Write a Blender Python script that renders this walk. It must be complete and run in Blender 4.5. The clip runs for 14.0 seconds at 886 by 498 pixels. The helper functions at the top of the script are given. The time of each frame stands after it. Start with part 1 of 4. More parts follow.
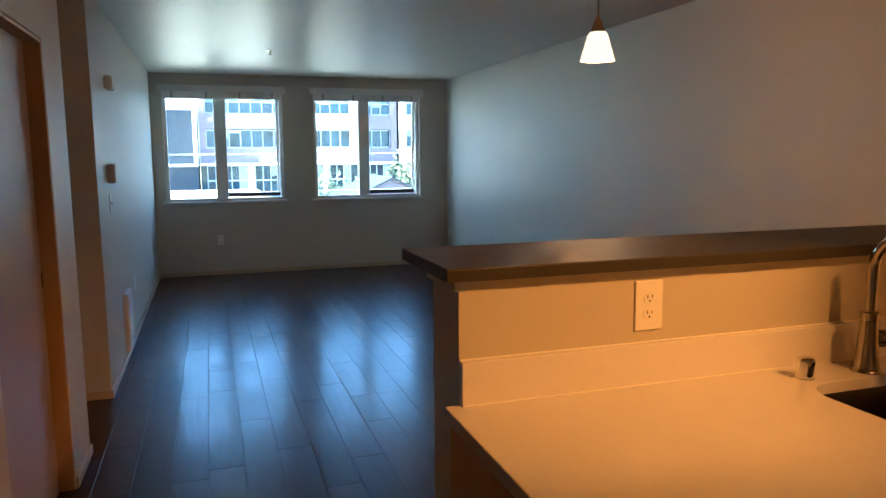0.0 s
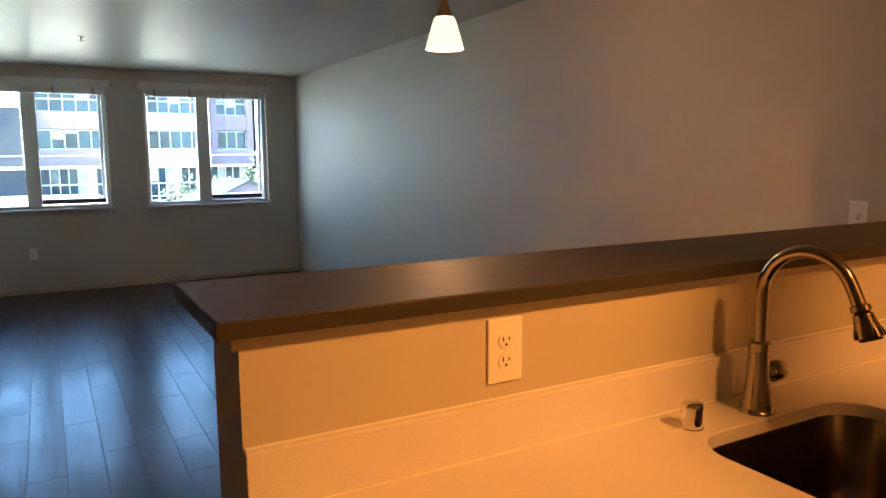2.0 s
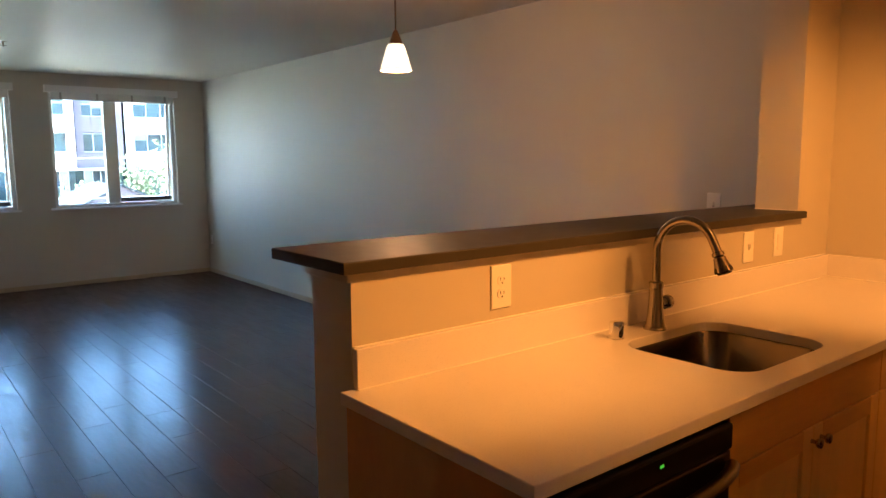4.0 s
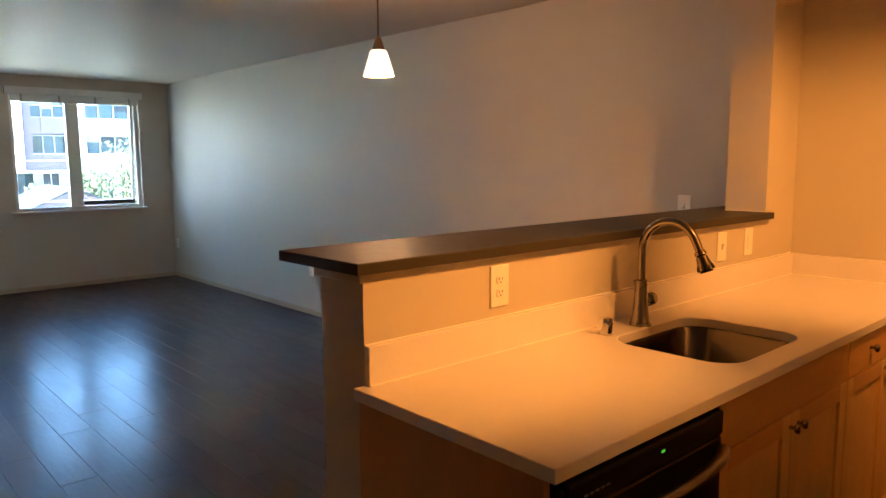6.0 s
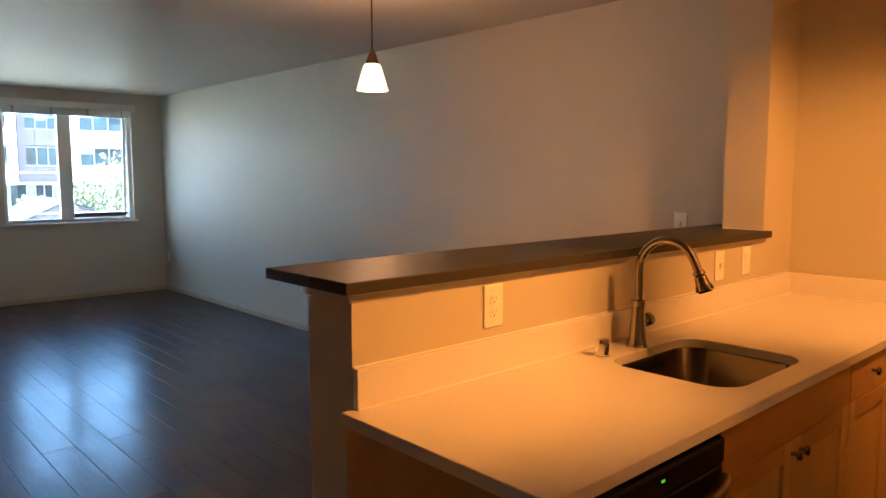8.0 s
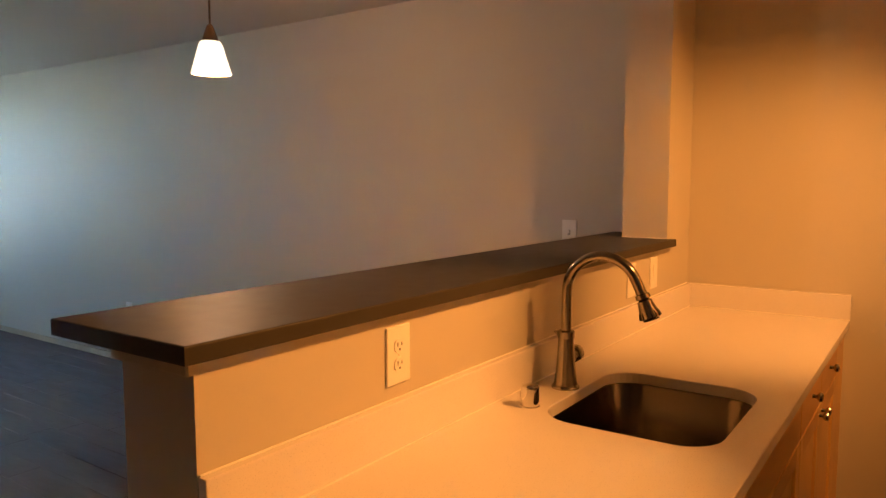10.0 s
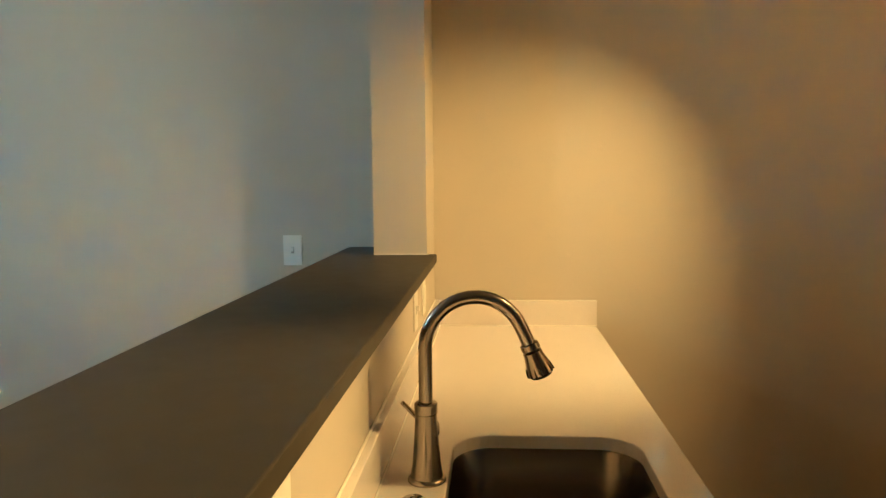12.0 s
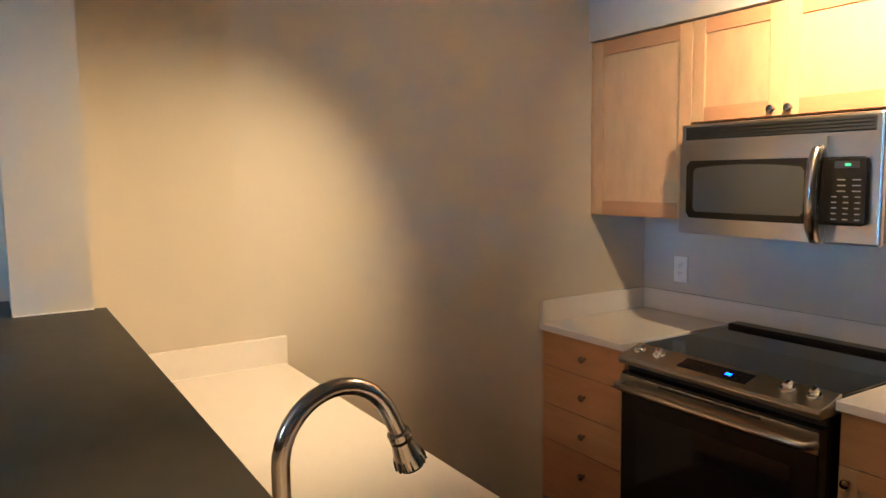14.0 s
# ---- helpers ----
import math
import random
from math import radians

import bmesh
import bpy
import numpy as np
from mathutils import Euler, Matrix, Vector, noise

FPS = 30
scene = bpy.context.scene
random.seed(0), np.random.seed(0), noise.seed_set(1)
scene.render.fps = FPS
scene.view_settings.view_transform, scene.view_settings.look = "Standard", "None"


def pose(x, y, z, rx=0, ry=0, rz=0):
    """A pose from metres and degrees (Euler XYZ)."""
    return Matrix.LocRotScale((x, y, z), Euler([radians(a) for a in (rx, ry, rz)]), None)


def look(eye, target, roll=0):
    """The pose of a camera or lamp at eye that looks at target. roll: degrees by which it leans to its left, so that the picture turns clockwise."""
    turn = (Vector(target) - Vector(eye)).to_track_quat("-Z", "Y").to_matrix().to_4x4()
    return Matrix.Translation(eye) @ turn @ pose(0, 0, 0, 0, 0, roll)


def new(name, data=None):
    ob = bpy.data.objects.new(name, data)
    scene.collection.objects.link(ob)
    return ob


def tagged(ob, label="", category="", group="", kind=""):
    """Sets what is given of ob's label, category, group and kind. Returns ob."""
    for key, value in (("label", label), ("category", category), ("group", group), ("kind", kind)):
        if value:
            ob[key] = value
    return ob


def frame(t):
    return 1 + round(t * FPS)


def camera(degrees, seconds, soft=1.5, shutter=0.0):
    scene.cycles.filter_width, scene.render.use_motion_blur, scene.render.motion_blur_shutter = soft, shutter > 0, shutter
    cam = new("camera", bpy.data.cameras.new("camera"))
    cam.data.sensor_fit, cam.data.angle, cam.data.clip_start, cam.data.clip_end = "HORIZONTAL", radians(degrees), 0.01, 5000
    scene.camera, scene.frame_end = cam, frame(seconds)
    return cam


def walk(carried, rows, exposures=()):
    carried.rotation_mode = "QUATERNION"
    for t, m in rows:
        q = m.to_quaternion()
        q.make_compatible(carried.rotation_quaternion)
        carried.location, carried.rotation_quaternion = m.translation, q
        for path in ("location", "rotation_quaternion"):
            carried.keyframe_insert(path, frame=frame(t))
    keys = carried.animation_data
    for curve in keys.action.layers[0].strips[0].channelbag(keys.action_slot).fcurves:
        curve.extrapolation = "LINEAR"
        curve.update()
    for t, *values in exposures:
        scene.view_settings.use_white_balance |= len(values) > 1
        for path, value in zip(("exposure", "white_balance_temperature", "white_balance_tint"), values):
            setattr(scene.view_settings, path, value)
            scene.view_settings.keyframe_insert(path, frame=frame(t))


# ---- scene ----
cam = camera(63.9, 14.0)
PATH = [
    (0, (0.039, 0.106, 1.472), (0.656, 1.99, 1.208), -0.4),
    (0.5, (0.123, 0.265, 1.471), (0.891, 2.093, 1.206), -0.5),
    (1, (0.223, 0.384, 1.463), (1.119, 2.153, 1.197), -0.6),
    (1.5, (0.32, 0.449, 1.469), (1.274, 2.187, 1.204), -0.5),
    (2, (0.312, 0.486, 1.466), (1.276, 2.219, 1.205), -0.4),
    (2.5, (0.186, 0.458, 1.461), (1.151, 2.191, 1.207), -0.2),
    (3, (0.043, 0.356, 1.481), (1.083, 2.045, 1.228), -0.4),
    (3.5, (-0.13, 0.206, 1.473), (1.046, 1.803, 1.22), -0.5),
    (4, (-0.317, 0.127, 1.465), (0.925, 1.674, 1.211), -0.4),
    (4.2, (-0.371, 0.134, 1.459), (0.894, 1.663, 1.203), -0.4),
    (6.5, (-0.46, 0.146, 1.478), (0.872, 1.618, 1.234), -0.4),
    (7, (-0.459, 0.152, 1.48), (0.873, 1.627, 1.256), -0.3),
    (7.2, (-0.464, 0.145, 1.48), (0.868, 1.622, 1.265), -0.1),
    (9.5, (-0.158, 0.481, 1.464), (1.315, 1.82, 1.271), -0.3),
    (10, (-0.09, 0.654, 1.461), (1.543, 1.794, 1.273), -0.1),
    (10.5, (-0.094, 0.852, 1.506), (1.706, 1.699, 1.302), -0.5),
    (11, (0.053, 1.047, 1.489), (1.963, 1.606, 1.286), -0.5),
    (11.5, (0.197, 1.172, 1.5), (2.155, 1.526, 1.299), -0.7),
    (12, (0.301, 1.316, 1.492), (2.285, 1.462, 1.298), -0.6),
    (12.5, (0.398, 1.488, 1.51), (2.377, 1.279, 1.311), -0.7),
    (13, (0.525, 1.575, 1.515), (2.437, 1.025, 1.31), -0.7),
    (13.5, (0.633, 1.651, 1.551), (2.444, 0.828, 1.343), -0.8),
    (14, (0.684, 1.761, 1.58), (2.37, 0.706, 1.37), -0.8),
]
EXPOSURES = [
    (0.0, 4.27, 5480, -1), (0.5, 4.25, 5950, 3), (1.0, 4.24, 6200, 6), (2.0, 4.32, 6200, 6), (3.0, 4.36, 6350, 8), (4.0, 4.62, 6250, 6), (7.0, 4.72, 6250, 6), (9.5, 4.62, 6100, 6),
    (10.5, 4.66, 5700, 0), (11.0, 4.80, 4650, -12), (11.5, 4.97, 3850, -31), (12.0, 5.14, 3450, -33), (12.5, 5.27, 3290, -30),
    (13.0, 5.31, 3180, -27), (14.0, 5.33, 3020, -18),
]
walk(cam, [(t, look(eye, target, roll)) for t, eye, target, roll in PATH], EXPOSURES)

# ---- world, sun and lamps ----
SUN_HEIGHT, SUN_FROM = 42.0, 264.0   # degrees above the horizon; compass bearing with +y as north
world = bpy.data.worlds.new("sky")
scene.world = world
world.use_nodes = True
sky = world.node_tree.nodes.new("ShaderNodeTexSky")
sky.sky_type, sky.sun_disc = "NISHITA", False
sky.air_density, sky.dust_density, sky.ozone_density = 0.8, 0.9, 3.5
sky.sun_elevation, sky.sun_rotation = radians(SUN_HEIGHT), radians(SUN_FROM)
world.node_tree.nodes["Background"].inputs["Strength"].default_value = 0.15
world.node_tree.links.new(sky.outputs[0], world.node_tree.nodes["Background"].inputs["Color"])


def lamp(name, kind, m, power, colour):
    data = bpy.data.lights.new(name, kind)
    data.energy, data.color = power, colour
    ob = new(name, data)
    ob.matrix_world = m
    return ob


az = radians(SUN_FROM)
sun_from = Vector((math.sin(az) * math.cos(radians(SUN_HEIGHT)), math.cos(az) * math.cos(radians(SUN_HEIGHT)), math.sin(radians(SUN_HEIGHT))))
lamp("sun", "SUN", look(sun_from * 30, (0, 0, 0)), 5.0, (1.0, 0.94, 0.85)).data.angle = radians(0.5)
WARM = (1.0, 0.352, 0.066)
# the heads of the kitchen's ceiling track; the last is an added fill
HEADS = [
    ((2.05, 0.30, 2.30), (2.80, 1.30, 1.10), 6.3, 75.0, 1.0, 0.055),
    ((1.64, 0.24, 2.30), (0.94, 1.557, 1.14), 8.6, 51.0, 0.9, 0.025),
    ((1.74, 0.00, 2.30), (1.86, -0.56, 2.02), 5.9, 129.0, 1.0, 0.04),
    # unseen fill head, added to brighten the range side
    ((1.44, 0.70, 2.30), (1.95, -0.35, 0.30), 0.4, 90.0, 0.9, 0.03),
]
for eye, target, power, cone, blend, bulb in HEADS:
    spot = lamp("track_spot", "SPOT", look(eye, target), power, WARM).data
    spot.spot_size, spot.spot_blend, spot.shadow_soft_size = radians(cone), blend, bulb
lamp("pendant_bulb", "POINT", pose(1.79, 3.117, 1.95), 0.75, (1.0, 0.50, 0.24)).data.shadow_soft_size = 0.03


# ---- materials ----
def material(name, colour, rough=0.5, metal=0.0, vary=0.06, scale=3.0, grain=0.0, grain_scale=120.0, bump=0.0, bump_scale=200.0,
             stretch=(1, 1, 1), rough_vary=0.0, spec=0.5, coat=0.0, per_object=0.0, per_island=0.0):
    mat = bpy.data.materials.new(name)
    mat.use_nodes = True
    nt = mat.node_tree
    b = nt.nodes["Principled BSDF"]
    b.inputs["Roughness"].default_value, b.inputs["Metallic"].default_value = rough, metal
    b.inputs["Specular IOR Level"].default_value = spec
    b.inputs["Coat Weight"].default_value, b.inputs["Coat Roughness"].default_value = coat, 0.12
    co = nt.nodes.new("ShaderNodeTexCoord")
    mp = nt.nodes.new("ShaderNodeMapping")
    mp.inputs["Scale"].default_value = stretch
    nt.links.new(co.outputs["Object"], mp.inputs["Vector"])
    if per_object:
        info = nt.nodes.new("ShaderNodeObjectInfo")
        off = nt.nodes.new("ShaderNodeVectorMath")
        off.operation = "SCALE"
        off.inputs[0].default_value = (37.0, 19.0, 11.0)
        nt.links.new(info.outputs["Random"], off.inputs["Scale"])
        nt.links.new(off.outputs[0], mp.inputs["Location"])

    def noise_node(size, detail=4.0):
        n = nt.nodes.new("ShaderNodeTexNoise")
        n.inputs["Scale"].default_value, n.inputs["Detail"].default_value = size, detail
        nt.links.new(mp.outputs[0], n.inputs["Vector"])
        return n

    def scaled(value, amount):
        m = nt.nodes.new("ShaderNodeMath")
        m.operation = "MULTIPLY_ADD"
        m.inputs[1].default_value, m.inputs[2].default_value = amount, -amount / 2
        nt.links.new(value, m.inputs[0])
        return m.outputs[0]

    def plus(a, b2):
        m = nt.nodes.new("ShaderNodeMath")
        nt.links.new(a, m.inputs[0])
        nt.links.new(b2, m.inputs[1])
        return m.outputs[0]

    total = scaled(noise_node(scale).outputs["Fac"], 2 * vary)
    if grain:
        total = plus(total, scaled(noise_node(grain_scale, 6.0).outputs["Fac"], 2 * grain))
    if per_object:
        total = plus(total, scaled(info.outputs["Random"], per_object))
    if per_island:
        geo = nt.nodes.new("ShaderNodeNewGeometry")
        total = plus(total, scaled(geo.outputs["Random Per Island"], per_island))
    one = nt.nodes.new("ShaderNodeMath")
    one.inputs[1].default_value = 1.0
    nt.links.new(total, one.inputs[0])
    mul = nt.nodes.new("ShaderNodeVectorMath")
    mul.operation = "SCALE"
    mul.inputs[0].default_value = colour
    nt.links.new(one.outputs[0], mul.inputs["Scale"])
    nt.links.new(mul.outputs[0], b.inputs["Base Color"])
    if rough_vary:
        r = scaled(noise_node(scale * 2.3).outputs["Fac"], 2 * rough_vary)
        m = nt.nodes.new("ShaderNodeMath")
        m.inputs[1].default_value, m.use_clamp = rough, True
        nt.links.new(r, m.inputs[0])
        nt.links.new(m.outputs[0], b.inputs["Roughness"])
    if bump:
        bp = nt.nodes.new("ShaderNodeBump")
        bp.inputs["Strength"].default_value, bp.inputs["Distance"].default_value = bump, 0.002
        nt.links.new(noise_node(bump_scale, 3.0).outputs["Fac"], bp.inputs["Height"])
        nt.links.new(bp.outputs[0], b.inputs["Normal"])
    return mat


def glowing(name, colour, strength):
    mat = bpy.data.materials.new(name)
    mat.use_nodes = True
    b = mat.node_tree.nodes["Principled BSDF"]
    b.inputs["Base Color"].default_value = (*colour, 1)
    b.inputs["Emission Color"].default_value, b.inputs["Emission Strength"].default_value = (*colour, 1), strength
    return mat


def glass(name, tint=(1, 1, 1), rough=0.0):
    mat = bpy.data.materials.new(name)
    mat.use_nodes = True
    b = mat.node_tree.nodes["Principled BSDF"]
    b.inputs["Base Color"].default_value, b.inputs["Roughness"].default_value = (*tint, 1), rough
    b.inputs["Transmission Weight"].default_value, b.inputs["IOR"].default_value = 1.0, 1.45
    return mat


PAINT = material("wall_paint", (0.57, 0.525, 0.445), spec=0.40, rough=0.54, vary=0.03, scale=1.2, bump=0.12, bump_scale=260, grain=0.015, rough_vary=0.04)
CEILING = material("ceiling_paint", (0.57, 0.53, 0.48), spec=0.36, rough=0.47, vary=0.03, scale=0.9, bump=0.05, bump_scale=90, rough_vary=0.05)
WHITE = material("white_vinyl", (0.74, 0.73, 0.70), rough=0.35, vary=0.03, scale=8)
PLATE = material("plate_plastic", (0.86, 0.83, 0.78), rough=0.32, vary=0.02, scale=20)
# white plastic with the boxes' dim light put into the colour
CASE = material("shaded_plastic", (0.50, 0.45, 0.38), rough=0.45, vary=0.03, scale=20)
TAPE = material("tape_cloth", (0.42, 0.40, 0.37), rough=0.8, vary=0.05)
CAULK = material("white_caulk", (0.85, 0.82, 0.76), rough=0.45, vary=0.03)
GREYPLASTIC = material("grey_print", (0.16, 0.155, 0.15), rough=0.5, vary=0.05)
DARK = material("dark_slot", (0.010, 0.009, 0.008), rough=0.6, vary=0.05)
BASEBOARD = material("baseboard_wood", (0.52, 0.42, 0.28), rough=0.45, vary=0.06, scale=5, stretch=(1, 1, 1), grain=0.05)
PLANK = material("dark_plank", (0.054, 0.028, 0.020), rough=0.30, vary=0.25, scale=4, stretch=(8, 1, 1), grain=0.25, grain_scale=40, per_object=0.45, spec=0.12)


def lacquered(mat, weight, rough):
    """A thin worn lacquer over scraped boards: its gloss and relief change along the grain."""
    nt = mat.node_tree
    b = nt.nodes["Principled BSDF"]
    mp = next(n for n in nt.nodes if n.type == "MAPPING")

    def layer(across, along, detail):
        m = nt.nodes.new("ShaderNodeVectorMath")
        m.operation = "MULTIPLY"
        m.inputs[1].default_value = (across / 8, along, along)
        nt.links.new(mp.outputs[0], m.inputs[0])
        n = nt.nodes.new("ShaderNodeTexNoise")
        n.inputs["Scale"].default_value, n.inputs["Detail"].default_value = 1.0, detail
        nt.links.new(m.outputs[0], n.inputs["Vector"])
        return n.outputs["Fac"]

    def ranged(value, low, high):
        r = nt.nodes.new("ShaderNodeMapRange")
        r.inputs["From Min"].default_value, r.inputs["From Max"].default_value = 0.3, 0.7
        r.inputs["To Min"].default_value, r.inputs["To Max"].default_value = low, high
        nt.links.new(value, r.inputs["Value"])
        return r.outputs[0]

    nt.links.new(ranged(layer(9, 2.5, 3), weight * 0.25, weight * 1.9), b.inputs["Coat Weight"])
    nt.links.new(ranged(layer(30, 5, 2), rough * 0.7, rough * 1.5), b.inputs["Coat Roughness"])
    nt.links.new(ranged(layer(14, 3, 4), 0.285, 0.34), b.inputs["Roughness"])
    coarse = nt.nodes.new("ShaderNodeBump")
    coarse.inputs["Strength"].default_value, coarse.inputs["Distance"].default_value = 1.0, 0.00075
    nt.links.new(layer(34, 9, 1.0), coarse.inputs["Height"])
    fine = nt.nodes.new("ShaderNodeBump")
    fine.inputs["Strength"].default_value, fine.inputs["Distance"].default_value = 1.0, 0.00018
    nt.links.new(layer(45, 70, 1.5), fine.inputs["Height"])
    nt.links.new(coarse.outputs[0], fine.inputs["Normal"])
    nt.links.new(fine.outputs[0], b.inputs["Normal"])
    nt.links.new(fine.outputs[0], b.inputs["Coat Normal"])


lacquered(PLANK, 0.12, 0.11)
SUBFLOOR = material("floor_joint", (0.012, 0.008, 0.006), rough=0.5, vary=0.1)
QUARTZ = material("white_quartz", (0.76, 0.72, 0.71), rough=0.16, vary=0.025, scale=14, grain=0.05, grain_scale=420, spec=0.5)


def speckled(mat, size, amount):
    """Scatters fine darker flecks over a stone."""
    nt = mat.node_tree
    link = nt.nodes["Principled BSDF"].inputs["Base Color"].links[0]
    co = nt.nodes.new("ShaderNodeTexCoord")
    cells = nt.nodes.new("ShaderNodeTexVoronoi")
    cells.inputs["Scale"].default_value = size
    nt.links.new(co.outputs["Object"], cells.inputs["Vector"])
    ramp = nt.nodes.new("ShaderNodeMapRange")
    ramp.inputs["From Min"].default_value, ramp.inputs["From Max"].default_value = 0.10, 0.26
    ramp.inputs["To Min"].default_value, ramp.inputs["To Max"].default_value = 1.0 - amount, 1.0
    nt.links.new(cells.outputs["Distance"], ramp.inputs["Value"])
    fleck = nt.nodes.new("ShaderNodeVectorMath")
    fleck.operation = "SCALE"
    nt.links.new(link.from_socket, fleck.inputs[0])
    nt.links.new(ramp.outputs[0], fleck.inputs["Scale"])
    nt.links.new(fleck.outputs[0], nt.nodes["Principled BSDF"].inputs["Base Color"])


speckled(QUARTZ, 230.0, 0.20)
BAR = material("bar_laminate", (0.048, 0.043, 0.033), rough=0.48, vary=0.10, scale=10, grain=0.10, grain_scale=300, rough_vary=0.04, spec=0.16)
MAPLE = material("maple", (0.60, 0.38, 0.125), rough=0.36, vary=0.20, scale=5, stretch=(3, 3, 1), grain=0.06, grain_scale=22, per_object=0.10, bump=0.05, bump_scale=80, spec=0.3)
MAPLE_X = material("maple_rail", (0.49, 0.265, 0.066), rough=0.36, vary=0.18, scale=5, stretch=(1, 7, 7), grain=0.08, grain_scale=30, per_object=0.10, bump=0.05, bump_scale=80, spec=0.3)
# redder veneer, lightened in place of missing hall light
MAPLE_END = material("maple_end", (0.60, 0.29, 0.085), rough=0.4, vary=0.16, scale=4, stretch=(3, 3, 1), grain=0.06, grain_scale=22, bump=0.05, bump_scale=80, spec=0.3)
STEEL = material("brushed_steel", (0.43, 0.41, 0.385), rough=0.30, metal=1.0, vary=0.05, scale=20, stretch=(1, 30, 30), rough_vary=0.06)
NICKEL = material("brushed_nickel", (0.37, 0.335, 0.29), rough=0.20, metal=1.0, vary=0.05, scale=60, rough_vary=0.05)
CHROME = material("chrome", (0.80, 0.79, 0.77), rough=0.06, metal=1.0, vary=0.02)
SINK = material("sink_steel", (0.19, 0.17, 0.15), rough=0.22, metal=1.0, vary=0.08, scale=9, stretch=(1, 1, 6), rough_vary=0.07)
BLACK = material("black_enamel", (0.009, 0.008, 0.008), rough=0.24, vary=0.1, spec=0.25)
BLACKGLASS = material("black_glass", (0.008, 0.008, 0.009), rough=0.06, vary=0.05, spec=0.32)
GREYGLASS = material("oven_window", (0.05, 0.05, 0.047), rough=0.12, vary=0.05)
DARKSTEEL = material("dark_steel", (0.10, 0.09, 0.082), rough=0.33, metal=1.0, vary=0.06, scale=20, stretch=(1, 20, 20))
HANDLE = material("dark_handle_steel", (0.22, 0.20, 0.18), rough=0.30, metal=1.0, vary=0.05, scale=20)
DOORWOOD = material("door_wood", (0.40, 0.28, 0.21), rough=0.42, vary=0.06, scale=4, stretch=(8, 8, 1), grain=0.06, grain_scale=40)
JAMBWOOD = material("jamb_wood", (0.40, 0.235, 0.095), rough=0.45, vary=0.10, scale=4, stretch=(8, 8, 1), grain=0.06, grain_scale=40)
BRASS = material("bronze_socket", (0.17, 0.115, 0.07), rough=0.35, metal=1.0, vary=0.05)
SHADE = glowing("frosted_shade", (1.0, 0.76, 0.46), 0.09)
LEDGREEN = glowing("green_led", (0.10, 0.70, 0.06), 0.024)
LEDDIM = glowing("dim_green_led", (0.20, 0.60, 0.20), 0.010)
LEDBLUE = glowing("blue_led", (0.16, 0.14, 1.0), 0.16)
GLASS = glass("window_glass", (0.84, 0.97, 0.98))
CONCRETE = material("white_concrete", (0.76, 0.74, 0.71), rough=0.8, vary=0.06, scale=0.5, grain=0.04, grain_scale=6)
PALE = material("pale_panel", (0.24, 0.25, 0.26), rough=0.7, vary=0.08, scale=0.6)
ROOFING = material("pale_roofing", (0.74, 0.66, 0.50), rough=0.85, vary=0.08, scale=0.4)
BRICK = material("mauve_brick", (0.15, 0.115, 0.135), rough=0.85, vary=0.12, scale=0.6, grain=0.08, grain_scale=9)
# uneven colour stands in for reflections and dim rooms in the glass
FACADEGLASS = material("facade_glass", (0.024, 0.046, 0.062), rough=0.08, vary=1.4, scale=0.8, grain=0.8, grain_scale=3.5, spec=0.35)
MULLION = material("pale_mullion", (0.42, 0.44, 0.45), rough=0.5, vary=0.05)
GREYCLAD = material("grey_cladding", (0.011, 0.017, 0.027), rough=0.6, vary=0.12, scale=0.5)
# unseen ground, its pale tone chosen to throw light up indoors
BOUNCE_GROUND = material("bounce_ground", (0.36, 0.34, 0.24), rough=0.9, vary=0.2, scale=0.3, grain=0.2, grain_scale=20)
LEAF = material("leaf", (0.10, 0.12, 0.07), rough=0.6, vary=0.3, scale=1.5, per_island=0.6)
BARK = material("bark", (0.10, 0.07, 0.05), rough=0.9, vary=0.2, scale=6)


# ---- mesh helpers ----
def part(name, bm, mat, parent=None, label="", smooth=False):
    me = bpy.data.meshes.new(name)
    bm.to_mesh(me)
    bm.free()
    me.materials.append(mat)
    if smooth:
        for p in me.polygons:
            p.use_smooth = True
        me.set_sharp_from_angle(angle=radians(40))
    ob = new(name, me)
    if parent:
        ob.parent = parent
    if label:
        ob["label"] = label
    return ob


def thing(name, label, category, at=(0, 0, 0), group="", kind=""):
    ob = new(name)
    ob.empty_display_size = 0.1
    ob.location = at
    return tagged(ob, label, category, group, kind)


def box(x0, x1, y0, y1, z0, z1, bevel=0.0, bm=None, segments=2):
    made = bm or bmesh.new()
    vs = bmesh.ops.create_cube(made, size=1)["verts"]
    bmesh.ops.scale(made, vec=(x1 - x0, y1 - y0, z1 - z0), verts=vs)
    bmesh.ops.translate(made, vec=((x0 + x1) / 2, (y0 + y1) / 2, (z0 + z1) / 2), verts=vs)
    if bevel:
        edges = list({e for v in vs for e in v.link_edges})
        bmesh.ops.bevel(made, geom=edges, offset=bevel, segments=segments, profile=0.5, affect="EDGES")
    return made


def lathe(rings, steps=32, bm=None, m=None):
    """A solid of revolution round z from (radius, height) rings."""
    made = bm or bmesh.new()
    loops = []
    for r, z in rings:
        loops.append([made.verts.new((r * math.cos(2 * math.pi * k / steps), r * math.sin(2 * math.pi * k / steps), z)) for k in range(steps)])
    for a, b in zip(loops, loops[1:]):
        for k in range(steps):
            made.faces.new((a[k], a[(k + 1) % steps], b[(k + 1) % steps], b[k]))
    made.faces.new(loops[0][::-1])
    made.faces.new(loops[-1])
    if m:
        bmesh.ops.transform(made, matrix=m, verts=[v for lp in loops for v in lp])
    return made


